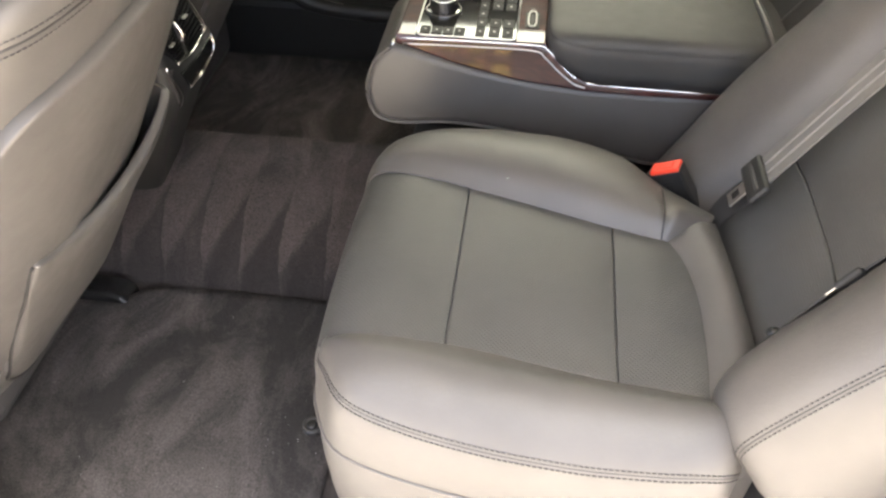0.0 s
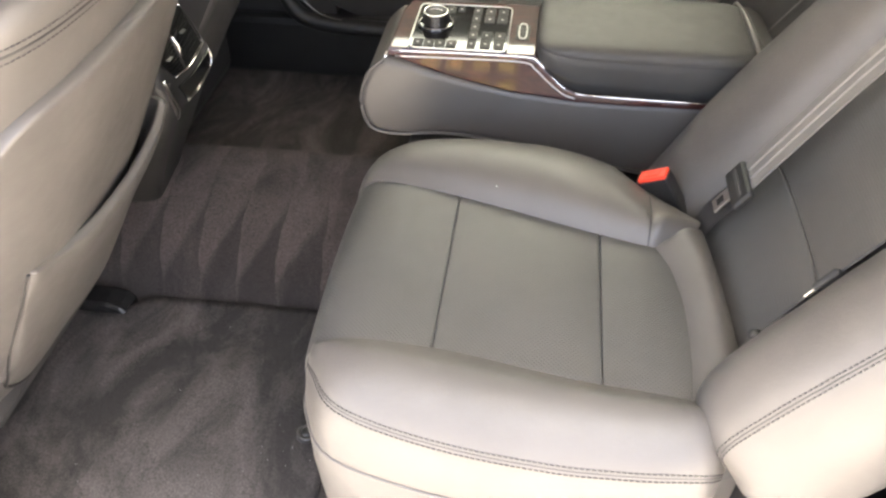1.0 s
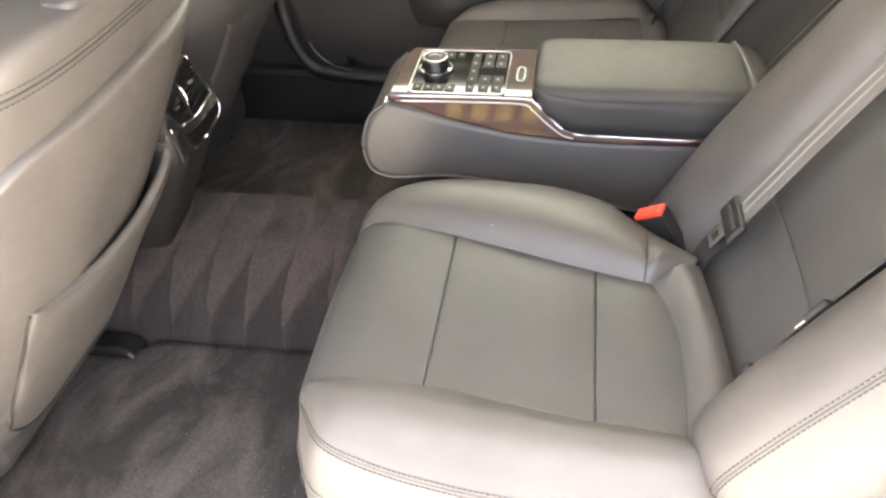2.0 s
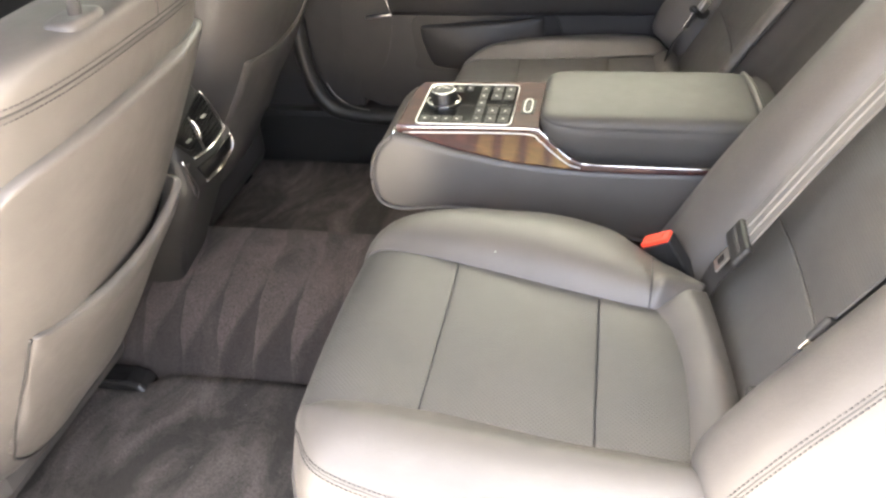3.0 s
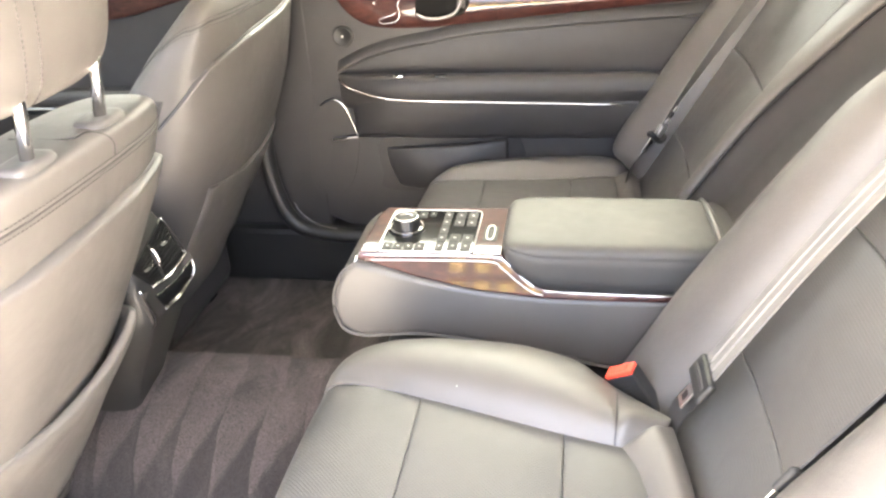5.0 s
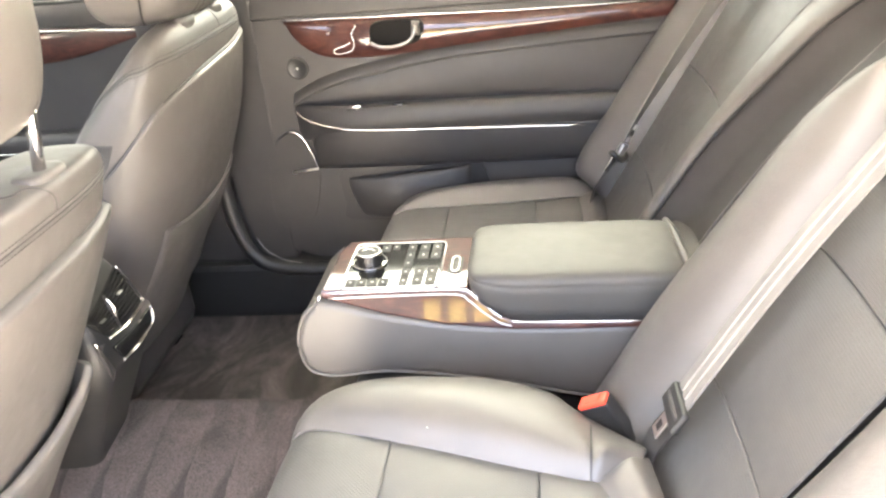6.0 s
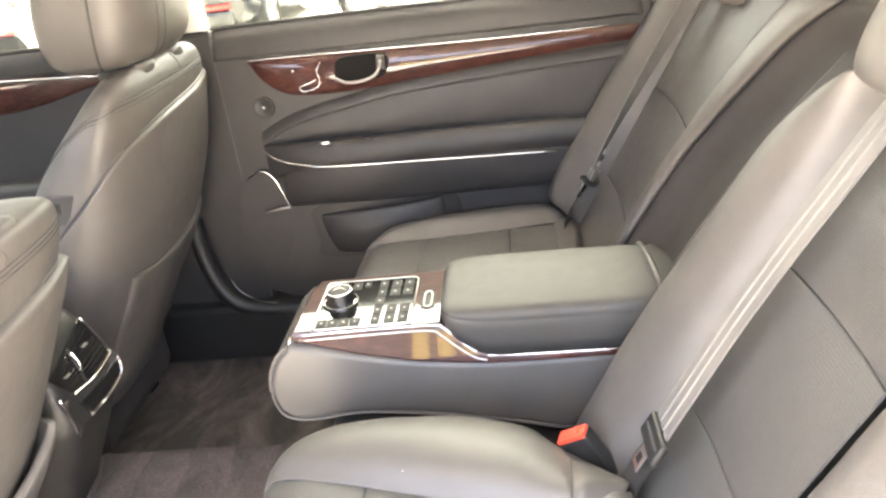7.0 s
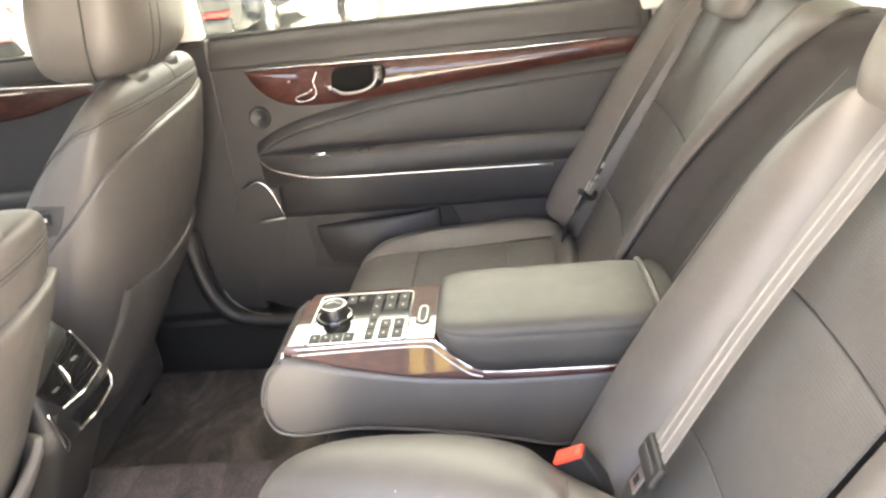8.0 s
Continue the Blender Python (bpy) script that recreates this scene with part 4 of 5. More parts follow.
slab("plate", [(-0.434, 0.697), (-0.374, 0.695), (-0.392, 0.655), (-0.415, 0.622), (-0.434, 0.626)], "y", 0.878, 0.91, PLASTIC, sw, 0.003)
key = slab("button", [(-0.428, 0.685), (-0.403, 0.684), (-0.406, 0.664), (-0.426, 0.664)], "y", 0.8755, 0.882, BLACK, sw, 0.001)
block("mark", (-0.4185, 0.8745, 0.6705), (-0.4115, 0.8765, 0.677), PRINT, key, 0)


# ---- rear face of the centre console with air vents ----
def build_console():
    c = thing("vent_console", "dark rear end of the front console with air vents", "console")
    rows = []
    for z, xf, y0, y1 in ((0.07, -0.49, 0.67, 0.752), (0.13, -0.452, 0.655, 0.776), (0.2, -0.425, 0.64, 0.785), (0.28, -0.385, 0.617, 0.788), (0.36, -0.345, 0.6, 0.79), (0.4, -0.333, 0.596, 0.792), (0.46, -0.34, 0.596, 0.785), (0.53, -0.36, 0.6, 0.768), (0.56, -0.39, 0.61, 0.755)):
        rows.append(super_ring(xf - 0.4, (y0 + y1) / 2, z, 0.4, (y1 - y0) / 2, 72, 9))
    rings("housing", rows, BLACK, c, n=34)
    def F(y, z, off=0.0):
        return (float(np.interp(z, [0.36, 0.4, 0.46, 0.53], [-0.345, -0.333, -0.34, -0.36])) + off, y, z)
    def plate(name, pts, mat, off, parent, th=0.004):
        f = [F(y, z, off) for y, z in pts]
        b = [F(y, z, off - th) for y, z in pts]
        n = len(pts)
        return add_mesh(name, f + b, [tuple(range(n)), tuple(range(2 * n - 1, n - 1, -1))] + [(i, i + n, (i + 1) % n + n, (i + 1) % n) for i in range(n)], mat, parent, smooth=False)
    plate("bezel", smooth_line([(0.607, 0.455), (0.625, 0.441), (0.7, 0.434), (0.772, 0.441), (0.79, 0.42), (0.779, 0.389), (0.715, 0.379), (0.65, 0.381), (0.625, 0.376), (0.614, 0.41), (0.607, 0.455)], 50)[:-1], BEZEL, 0.0005, c)
    v = plate("vent", [(0.642, 0.445), (0.7, 0.437), (0.765, 0.442), (0.748, 0.522), (0.66, 0.5), (0.612, 0.488)], GLOSS, 0.004, c)
    top = lambda y: float(np.interp(y, [0.612, 0.66, 0.748], [0.487, 0.499, 0.52]))
    low = lambda y: float(np.interp(y, [0.612, 0.642, 0.7, 0.765], [0.47, 0.446, 0.439, 0.443]))
    for i in range(9):
        f = (i + 0.5) / 9
        for y_a, y_b in ((0.642 - 0.026 * f, 0.674), (0.684, 0.76 - 0.014 * f)):
            tube("slat", [F(y, low(y) + (top(y) - low(y)) * f, 0.0052) for y in (y_a, (y_a + y_b) / 2, y_b)], 0.0016, CUP, v, n=6, flat=0.5)
    tube("divider", [F(0.679, 0.441, 0.006), F(0.679, 0.503, 0.006)], 0.0022, BLACK, v, n=8)
    tube("vent_wheel", [F(0.679, 0.462, 0.007), F(0.679, 0.474, 0.0115), F(0.679, 0.488, 0.0115), F(0.679, 0.497, 0.008)], 0.0026, CHROME, v, n=8, samples=12)
    for y, z in ((0.645, 0.474), (0.718, 0.486)):
        block("vent_tab", F(y - 0.007, z, 0.004), F(y + 0.007, z + 0.0025, 0.011), SATIN, v, 0.001)
    tube("chrome_edge", [F(0.749, 0.523, 0.004), F(0.76, 0.48, 0.005), F(0.767, 0.445, 0.005), F(0.76, 0.439, 0.005), F(0.7, 0.434, 0.005), F(0.642, 0.442, 0.004)], 0.0019, CHROME, c, n=8, samples=40)
    s = plate("storage_slot", [(0.643, 0.424), (0.71, 0.417), (0.779, 0.42), (0.771, 0.396), (0.715, 0.386), (0.66, 0.391)], GLOSS, 0.006, c, 0.006)
    tube("slot_edge", [F(0.66, 0.387, 0.005), F(0.715, 0.382, 0.006), F(0.772, 0.391, 0.005)], 0.0016, CHROME, s, n=8, samples=14)
    tube("slot_edge", [F(0.781, 0.423, 0.004), F(0.779, 0.405, 0.005), F(0.772, 0.391, 0.005)], 0.0019, CHROME, s, n=8, samples=10)
    tube("side_chrome", [F(0.606, 0.456, 0.003), F(0.612, 0.425, 0.004), F(0.623, 0.392, 0.004), F(0.624, 0.372, 0.002)], 0.0023, CHROME, c, n=8, samples=14)


build_console()


# ---- far doors ----
def build_rear_door():
    c = thing("rear_door", "closed dark rear door with burl wood strip and chrome pull", "car door")
    card = [(-0.275, 0.84), (0.72, 0.84), (0.74, 0.7), (0.7, 0.45), (0.6, 0.2), (-0.2, 0.16), (-0.33, 0.22), (-0.37, 0.33), (-0.33, 0.6)]
    slab("door_card", card, "y", 1.437, 1.488, VINYL, c, 0.01)
    puff("window_ledge", [[(x, y, z) for x in (-0.28, 0.0, 0.35, 0.7)] for y, z in ((1.482, 0.862), (1.462, 0.864), (1.438, 0.845), (1.43, 0.8))], VINYL, c, 0.002, 0.006, out=(0, -1, 0.5), p=24)
    top = smooth_line([(-0.2, 0.792), (0.1, 0.787), (0.35, 0.782), (0.69, 0.783)], 12)
    low = smooth_line([(-0.198, 0.785), (-0.165, 0.735), (-0.1, 0.702), (0.02, 0.699), (0.13, 0.706), (0.3, 0.721), (0.5, 0.737), (0.69, 0.75)], 12)
    mids = [[(a[0] + (b[0] - a[0]) * f, 1.432 - 0.004 * math.sin(math.pi * f), a[1] + (b[1] - a[1]) * f) for a, b in zip(top, low)] for f in (0, 0.5, 1)]
    puff("wood_trim", mids, WOOD, c, 0.005, 0.004, out=(0, -1, 0), nu=18, nv=48, p=20)
    tube("chrome_strip", [(-0.2, 1.428, 0.7945), (0.1, 1.427, 0.7895), (0.35, 1.427, 0.7845), (0.63, 1.43, 0.784)], 0.0014, CHROME, c, samples=30)
    # padded insert above the armrest, under a raised rim that sweeps up from the front
    up = smooth_line([(-0.206, 0.592), (-0.16, 0.615), (-0.116, 0.632), (-0.05, 0.649), (0.017, 0.661), (0.1, 0.676), (0.192, 0.687), (0.408, 0.702), (0.528, 0.708), (0.68, 0.716)], 24)
    dn = smooth_line([(-0.2, 0.588), (-0.08, 0.59), (0.05, 0.588), (0.25, 0.586), (0.45, 0.583), (0.68, 0.58)], 24)
    puff("insert", [[(a[0] + (b[0] - a[0]) * f, 1.438, a[1] + (b[1] - a[1]) * f) for a, b in zip(up, dn)] for f in (0, 0.5, 1)], VINYL, c, 0.006, 0.006, out=(0, -1, 0), nu=22, nv=48, p=20)
    rim = [[(x, 1.437, z - 0.002), (x, 1.425, z + 0.001), (x, 1.424, z + 0.009), (x, 1.43, z + 0.022), (x, 1.437, z + 0.03)] for x, z in up]
    puff("insert_rim", rim, VINYL, c, 0.0005, 0.003, out=(0, -1, 0), nu=48, nv=16, p=30)
    # armrest
    arm = []
    for x, d in ((-0.205, 0.008), (-0.15, 0.03), (-0.05, 0.05), (0.2, 0.055), (0.5, 0.052), (0.66, 0.05)):
        arm.append([(x, 1.436, 0.59), (x, 1.436 - d * 0.8, 0.592), (x, 1.434 - d, 0.57), (x, 1.434 - d, 0.545), (x, 1.436 - d * 0.7, 0.515), (x, 1.436, 0.5)])
    puff("door_armrest", arm, VINYL, c, 0.001, 0.004, out=(0, -1, 0.2), nu=36, nv=24, p=24)
    tube("chrome_strip", [(-0.207, 1.424, 0.582), (-0.17, 1.402, 0.561), (-0.1, 1.383, 0.546), (-0.028, 1.376, 0.539), (0.2, 1.373, 0.534), (0.49, 1.376, 0.526)], 0.002, CHROME, c, samples=40)
    for x in (-0.046, 0.056):
        p = block("switch_plate", (x - 0.022, 1.386, 0.585), (x + 0.022, 1.41, 0.591), BLACK, c, 0.002)
        rings("switch", [super_ring(x, 1.395, z, hx, hx * 0.42, 28, 2.2) for z, hx in ((0.588, 0.013), (0.593, 0.014), (0.5955, 0.0115), (0.596, 0.006))], CHROME if x < 0 else GLOSS, p)
    # lower panel with map pocket
    lower = []
    for x, d in ((-0.178, 0.001), (-0.15, 0.022), (-0.05, 0.047), (0.2, 0.053), (0.5, 0.05), (0.66, 0.048)):
        lower.append([(x, 1.434 - d, 0.538 - 0.012 * max(0, x)), (x, 1.434 - d * 0.97, 0.5), (x, 1.434 - d * 0.85, 0.465), (x, 1.434 - d * 0.6, 0.438), (x, 1.436, 0.424)])
    puff("lower_panel", lower, VINYL, c, 0.001, 0.003, out=(0, -1, -0.2), nu=40, nv=28, p=40)
    slab("pocket_opening", smooth_line([(-0.125, 0.405), (-0.09, 0.428), (0.05, 0.436), (0.2, 0.444), (0.235, 0.44), (0.24, 0.3), (-0.09, 0.28), (-0.115, 0.33), (-0.125, 0.405)], 40)[:-1], "y", 1.432, 1.438, BLACK, c, 0.001)
    puff("map_pocket", [[(-0.105, 1.428, 0.398), (0.0, 1.41, 0.408), (0.12, 1.41, 0.416), (0.215, 1.425, 0.422)], [(-0.095, 1.425, 0.35), (0.0, 1.405, 0.35), (0.12, 1.405, 0.355), (0.215, 1.425, 0.36)], [(-0.075, 1.43, 0.29), (0.03, 1.415, 0.285), (0.13, 1.415, 0.285), (0.21, 1.43, 0.29)]], VINYL, c, 0.004, 0.01, out=(0, -1, 0), p=16)
    # speaker and tweeter
    sp = [(-0.3, 0.45), (-0.262, 0.512), (-0.225, 0.528), (-0.195, 0.508), (-0.178, 0.46), (-0.168, 0.428), (-0.2, 0.3), (-0.26, 0.26), (-0.31, 0.3)]
    slab("speaker_grille", [tuple(q) for q in curve_sample(sp + sp[:1], 40)[:-1]], "y", 1.4345, 1.44, RECESS, c, 0.001)
    tube("speaker_chrome", [(-0.262, 1.424, 0.512), (-0.225, 1.423, 0.528), (-0.197, 1.423, 0.51), (-0.18, 1.424, 0.465), (-0.17, 1.425, 0.43)], 0.0022, CHROME, c, samples=24)
    tube("speaker_lip", [(-0.236, 1.424, 0.422), (-0.2, 1.42, 0.428), (-0.17, 1.422, 0.43)], 0.003, SATIN, c, samples=12)
    tw = rings("tweeter", [[(-0.184 + r * math.cos(a), y, 0.682 + r * math.sin(a)) for a in np.linspace(0, 2 * math.pi, 32, endpoint=False)] for y, r in ((1.44, 0.026), (1.43, 0.026), (1.428, 0.022), (1.431, 0.018))], BLACK, c)
    block("dot", (-0.186, 1.427, 0.68), (-0.182, 1.43, 0.685), SATIN, tw, 0.001)
    # door pull
    slab("handle_cup", smooth_line([(0.0, 0.735), (0.02, 0.722), (0.08, 0.722), (0.118, 0.735), (0.125, 0.775), (0.06, 0.782), (0.01, 0.775), (0.0, 0.735)], 30)[:-1], "y", 1.42, 1.434, CUP, c, 0.002)
    tube("door_pull", [(0.004, 1.412, 0.735), (0.03, 1.406, 0.725), (0.07, 1.404, 0.727), (0.1, 1.406, 0.74), (0.112, 1.41, 0.768)], 0.0036, DULL, c, samples=24)
    slab("handle_plate", [(0.1, 0.748), (0.119, 0.745), (0.121, 0.776), (0.103, 0.778)], "y", 1.41, 1.424, BEZEL, c, 0.005)
    # seat shaped switch
    tube("seat_symbol", [(-0.028, 1.422, 0.775), (-0.040, 1.421, 0.755), (-0.036, 1.421, 0.735), (-0.046, 1.421, 0.718), (-0.078, 1.421, 0.712), (-0.086, 1.421, 0.722), (-0.058, 1.421, 0.731), (-0.046, 1.421, 0.737)], 0.0013, CHROME, c, samples=40)
    block("dot", (-0.1, 1.42, 0.757), (-0.092, 1.428, 0.764), CHROME, c, 0.002)
    return c


build_rear_door()
fd = thing("front_door", "closed dark front door with burl wood strip", "car door")
slab("door_card", [(-1.55, 0.2), (-0.52, 0.2), (-0.48, 0.5), (-0.45, 0.84), (-1.55, 0.84)], "y", 1.452, 1.488, VINYL, fd, 0.01)
puff("window_ledge", [[(x, y, z) for x in (-1.5, -1.1, -0.8, -0.47)] for y, z in ((1.485, 0.862), (1.465, 0.864), (1.448, 0.845), (1.446, 0.81))], VINYL, fd, 0.002, 0.006, out=(0, -1, 0.5), p=24)
puff("wood_trim", [[(-1.5, 1.446, a), (-1.1, 1.446, a + b), (-0.8, 1.446, a + b), (-0.56, 1.446, 0.79 - c)] for a, b, c in ((0.815, 0.0, 0.0), (0.77, 0.0, 0.005), (0.73, 0.0, 0.01))], WOOD, fd, 0.004, 0.004, out=(0, -1, 0), p=20)
tube("chrome_strip", [(-1.5, 1.44, 0.818), (-1.0, 1.44, 0.814), (-0.56, 1.442, 0.796)], 0.003, CHROME, fd, samples=20)
puff("door_armrest", [[(x, y, z) for x in (-1.4, -1.1, -0.85, -0.6)] for y, z in ((1.45, 0.56), (1.41, 0.55), (1.41, 0.51), (1.45, 0.48))], VINYL, fd, 0.004, 0.006, out=(0, -1, 0.3), p=20)
tube("chrome_strip", [(-1.4, 1.405, 0.515), (-0.85, 1.405, 0.51), (-0.6, 1.42, 0.5)], 0.003, CHROME, fd, samples=14)
# lower pillar trim and scuff chrome between the doors
lt = thing("door_sill_trim", "dark curved sill trim with chrome scuff line", "trim", kind="structure")
tube("sill_trim", [(-0.42, 1.41, 0.42), (-0.41, 1.405, 0.3), (-0.37, 1.4, 0.2), (-0.29, 1.4, 0.165), (-0.1, 1.4, 0.155), (0.2, 1.4, 0.15)], 0.022, BLACK, lt, samples=40, n=16)
tube("scuff_chrome", [(-0.35, 1.376, 0.265), (-0.33, 1.37, 0.235), (-0.29, 1.368, 0.205), (-0.24, 1.368, 0.193)], 0.001, DULL, lt, samples=16)
block("lower_pillar", (-0.57, 1.436, 0.0), (-0.27, 1.489, 0.868), VINYL, lt, 0.01)

# black seals where the panes leave the door tops
for x0, x1 in ((-0.3, 0.71), (-1.42, -0.45)):
    seal = thing("window_seal", "black rubber seal along the bottom of a side window", "seal", kind="structure")
    tube("seal_strip", [(x0, 1.468, 0.866), ((x0 + x1) / 2, 1.468, 0.867), (x1, 1.468, 0.866)], 0.0065, RUBBER, seal, n=8, samples=8)
    tube("upright_seal", [(x0 + 0.004, 1.466, 0.866), (x0 - 0.002, 1.466, 1.0), (x0 - 0.006, 1.466, 1.15)], 0.0065, RUBBER, seal, n=8, samples=8)

# window panes
for nm, x0, x1 in (("window_1", -0.3, 0.7), ("window_2", -1.4, -0.46)):
    w = slab(nm, [(x0, 0.85), (x1, 0.85), (x1 - 0.06, 1.15), (x0 + 0.02, 1.15)], "y", 1.47, 1.474, GLASS, None, 0)
    tagged(w, "tinted side window pane of the closed door", "window", kind="structure")
for nm, outline, label in (("window_3", [(0.96, 1.2), (1.6, 0.86), (1.606, 0.866), (0.966, 1.206)], "sloping tinted rear window pane"), ("window_4", [(-1.06, 1.2), (-1.7, 0.78), (-1.706, 0.786), (-1.066, 1.206)], "sloping windscreen pane")):
    tagged(slab(nm, outline, "y", 0.02, 1.46, DARK_PANE if nm == "window_3" else GLASS, None, 0), label, "window", kind="structure")


# ---- belts and buckles ----
def strap(name, pts, width, across, mat, parent, th=0.0012, label="", lines=True, samples=24):
    """Flat webbing along points, lying across a given direction."""
    p = curve_sample(pts, samples)
    t = np.gradient(p, axis=0)
    t /= np.linalg.norm(t, axis=1, keepdims=True)
    turn = [np.array(v, float) for v in (across if isinstance(across, list) else [across, across])]
    rows = []
    for i, (q, d) in enumerate(zip(p, t)):
        f = i / (len(p) - 1)
        a = turn[0] * (1 - f) + turn[1] * f
        s = a - d * (a @ d)
        s /= np.linalg.norm(s)
        n = np.cross(s, d)
        h = width / 2
        prof = [(-h, -th), (h, -th), (h, th)]
        if lines:
            for c in (0.34, -0.34):
                prof += [(h * (c + 0.12), th), (h * (c + 0.07), -th * 0.6), (h * (c - 0.07), -th * 0.6), (h * (c - 0.12), th)]
        prof.append((-h, th))
        rows.append([q + s * u + n * v for u, v in prof])
    return rings(name, rows, mat, parent, label, smooth=False)


nb = thing("seat_belt", "grey seat belt webbing lying over the backrest with black tongue", "seat belt", "seat belts")
strap("webbing", [B(0.399, 0.485, 0.06), B(0.4, 0.55, 0.061), B(0.4, 0.66, 0.062), B(0.392, 0.78, 0.06), B(0.386, 0.9, 0.046), B(0.384, 0.96, -0.02)], 0.05, (0, -1, 0), WEB, nb)
strap("lap_webbing", [B(0.4, 0.485, 0.05), B(0.408, 0.45, 0.05), B(0.42, 0.41, 0.04), B(0.43, 0.36, 0.02)], 0.036, (0.2, -1, -0.2), VINYL, nb)
tg = block("tongue", (-0.036, -0.0055, -0.018), (0.036, 0.0055, 0.016), BLACK, nb, 0.005, seg=3)
tgm = Matrix(((0, 0.87, 0.5), (-1, 0, 0), (0, -0.5, 0.866))).to_4x4()
tgm.translation = Vector(B(0.397, 0.49, 0.062))
tg.matrix_basis = tgm
block("webbing_slot", (-0.027, -0.0065, -0.003), (0.027, 0.0065, 0.004), PLASTIC, tg, 0.002)
bl = block("blade", (-0.014, -0.0015, -0.048), (0.01, 0.0015, -0.014), SATIN, tg, 0.001)
block("blade_hole", (-0.008, -0.002, -0.04), (0.004, 0.002, -0.028), BLACK, bl, 0)

lb = thing("seat_belt", "dark lap belt webbing with a hanging metal tongue beside the bolster", "seat belt", "seat belts")
strap("webbing", [B(0.18, 0.435, 0.03), B(0.181, 0.47, 0.034), B(0.181, 0.53, 0.036), B(0.181, 0.62, 0.034), B(0.18, 0.75, 0.031), B(0.18, 0.9, 0.026)], 0.032, (-0.033, -0.032, 0.0186), RUBBER, lb)
rings("belt_stop", [[(B(0.16, 0.46, 0.052 + o)[0] + r * math.cos(a) * 0.5, 0.166 + r * math.sin(a), 0.46 + r * math.cos(a) * 0.85) for a in np.linspace(0, 2 * math.pi, 20, endpoint=False)] for o, r in ((0.0, 0.006), (0.006, 0.006), (0.008, 0.004))], BLACK, lb)
t2 = block("tongue", (-0.017, -0.0045, -0.008), (0.016, 0.0045, 0.008), RUBBER, lb, 0.004, seg=3)
t2z = Vector((0.49, 0.0, 0.87)).normalized()
t2y = Vector((0.35, -0.9, -0.2))
t2y = (t2y - t2z * t2y.dot(t2z)).normalized()
t2m = Matrix((-t2z, t2y, (-t2z).cross(t2y))).transposed().to_4x4() @ Matrix.Rotation(math.pi, 4, "X")
t2m.translation = Vector(B(0.17, 0.546, 0.051))
t2.matrix_basis = t2m
block("blade", (0.014, -0.001, -0.004), (0.03, 0.001, 0.004), SATIN, t2, 0.001)

fb = thing("seat_belt", "dark seat belt of the far seat with chrome tongue hanging", "seat belt", "seat belts")
strap("webbing", [B(1.235, 0.5, 0.06), B(1.224, 0.58, 0.066), B(1.214, 0.66, 0.068), B(1.205, 0.76, 0.066), B(1.196, 0.86, 0.06), B(1.19, 0.95, 0.03), (0.93, 1.2, 1.0)], 0.036, [(0.15, 1, -0.3), (0.95, 0.1, -0.55)], WEB, fb, lines=False)
strap("lap_webbing", [B(1.235, 0.5, 0.05), B(1.26, 0.45, 0.055), B(1.285, 0.4, 0.045), B(1.3, 0.34, 0.02)], 0.045, (0.3, 1, 0), VINYL, fb)
t3 = tube("tongue", [(0.026 * math.cos(a), 0.012 * math.sin(a), 0.004 * math.cos(2 * a)) for a in np.linspace(0, 2 * math.pi, 33)], 0.006, BLACK, fb, "black loop of a belt tongue", n=10)
tz = Vector((0.49, 0.05, 0.87)).normalized()
tx = Vector((0.6, 0.7, -0.3))
tx = (tx - tz * tx.dot(tz)).normalized()
tm = Matrix((tx, tz.cross(tx), tz)).transposed().to_4x4()
tm.translation = Vector((0.55, 1.235, 0.5))
t3.matrix_basis = tm
block("holder", (-0.011, -0.006, 0.0), (0.011, 0.006, 0.03), SATIN, t3, 0.004)
for i in range(3):
    block("link", (-0.005, -0.003, 0.034 + i * 0.015), (0.005, 0.003, 0.046 + i * 0.015), SATIN if i != 1 else BLACK, t3, 0.002)
block("blade", (-0.02, -0.0015, -0.04), (-0.002, 0.0015, -0.004), CHROME, t3, 0.001)

bk = thing("belt_buckle", "black seat belt buckle with red release button", "belt buckle")
bw, bu = Vector((0.78, -0.33, 0.53)).normalized(), Vector((-0.52, 0.1, 0.83))
bu = (bu - bw * bu.dot(bw)).normalized()
bm_ = Matrix((bw, bu.cross(bw), bu)).transposed().to_4x4()
bm_.translation = Vector((0.446, 0.503, 0.42)) - bu * 0.03
b1 = block("casing", (-0.0235, -0.013, -0.05), (0.0235, 0.013, 0.026), BLACK, bk, 0.004, seg=3)
b1.matrix_basis = bm_
r1 = block("release_button", (-0.022, -0.0125, 0.024), (0.022, 0.0105, 0.031), RED, b1, 0.002)
block("button_inset", (-0.012, -0.008, 0.03), (0.012, 0.005, 0.0325), RED, r1, 0.001)
for i in range(3):
    block("print_bar", (-0.009, -0.0136, 0.006 - i * 0.006), (0.008 - 0.002 * i, -0.0129, 0.0085 - i * 0.006), BUTTON, b1, 0)


ft = thing("mat_fastener", "small round dark plastic fastener holding the floor mat", "fastener")
rings("collar", [super_ring(-0.061, 0.262, z, r, r, 28, 2) for z, r in ((0.012, 0.017), (0.021, 0.016), (0.0225, 0.012), (0.019, 0.01))], PLASTIC, ft)
rings("cap", [super_ring(-0.061, 0.262, z, r, r, 24, 2) for z, r in ((0.015, 0.009), (0.0225, 0.0085), (0.024, 0.005))], BLACK, ft)

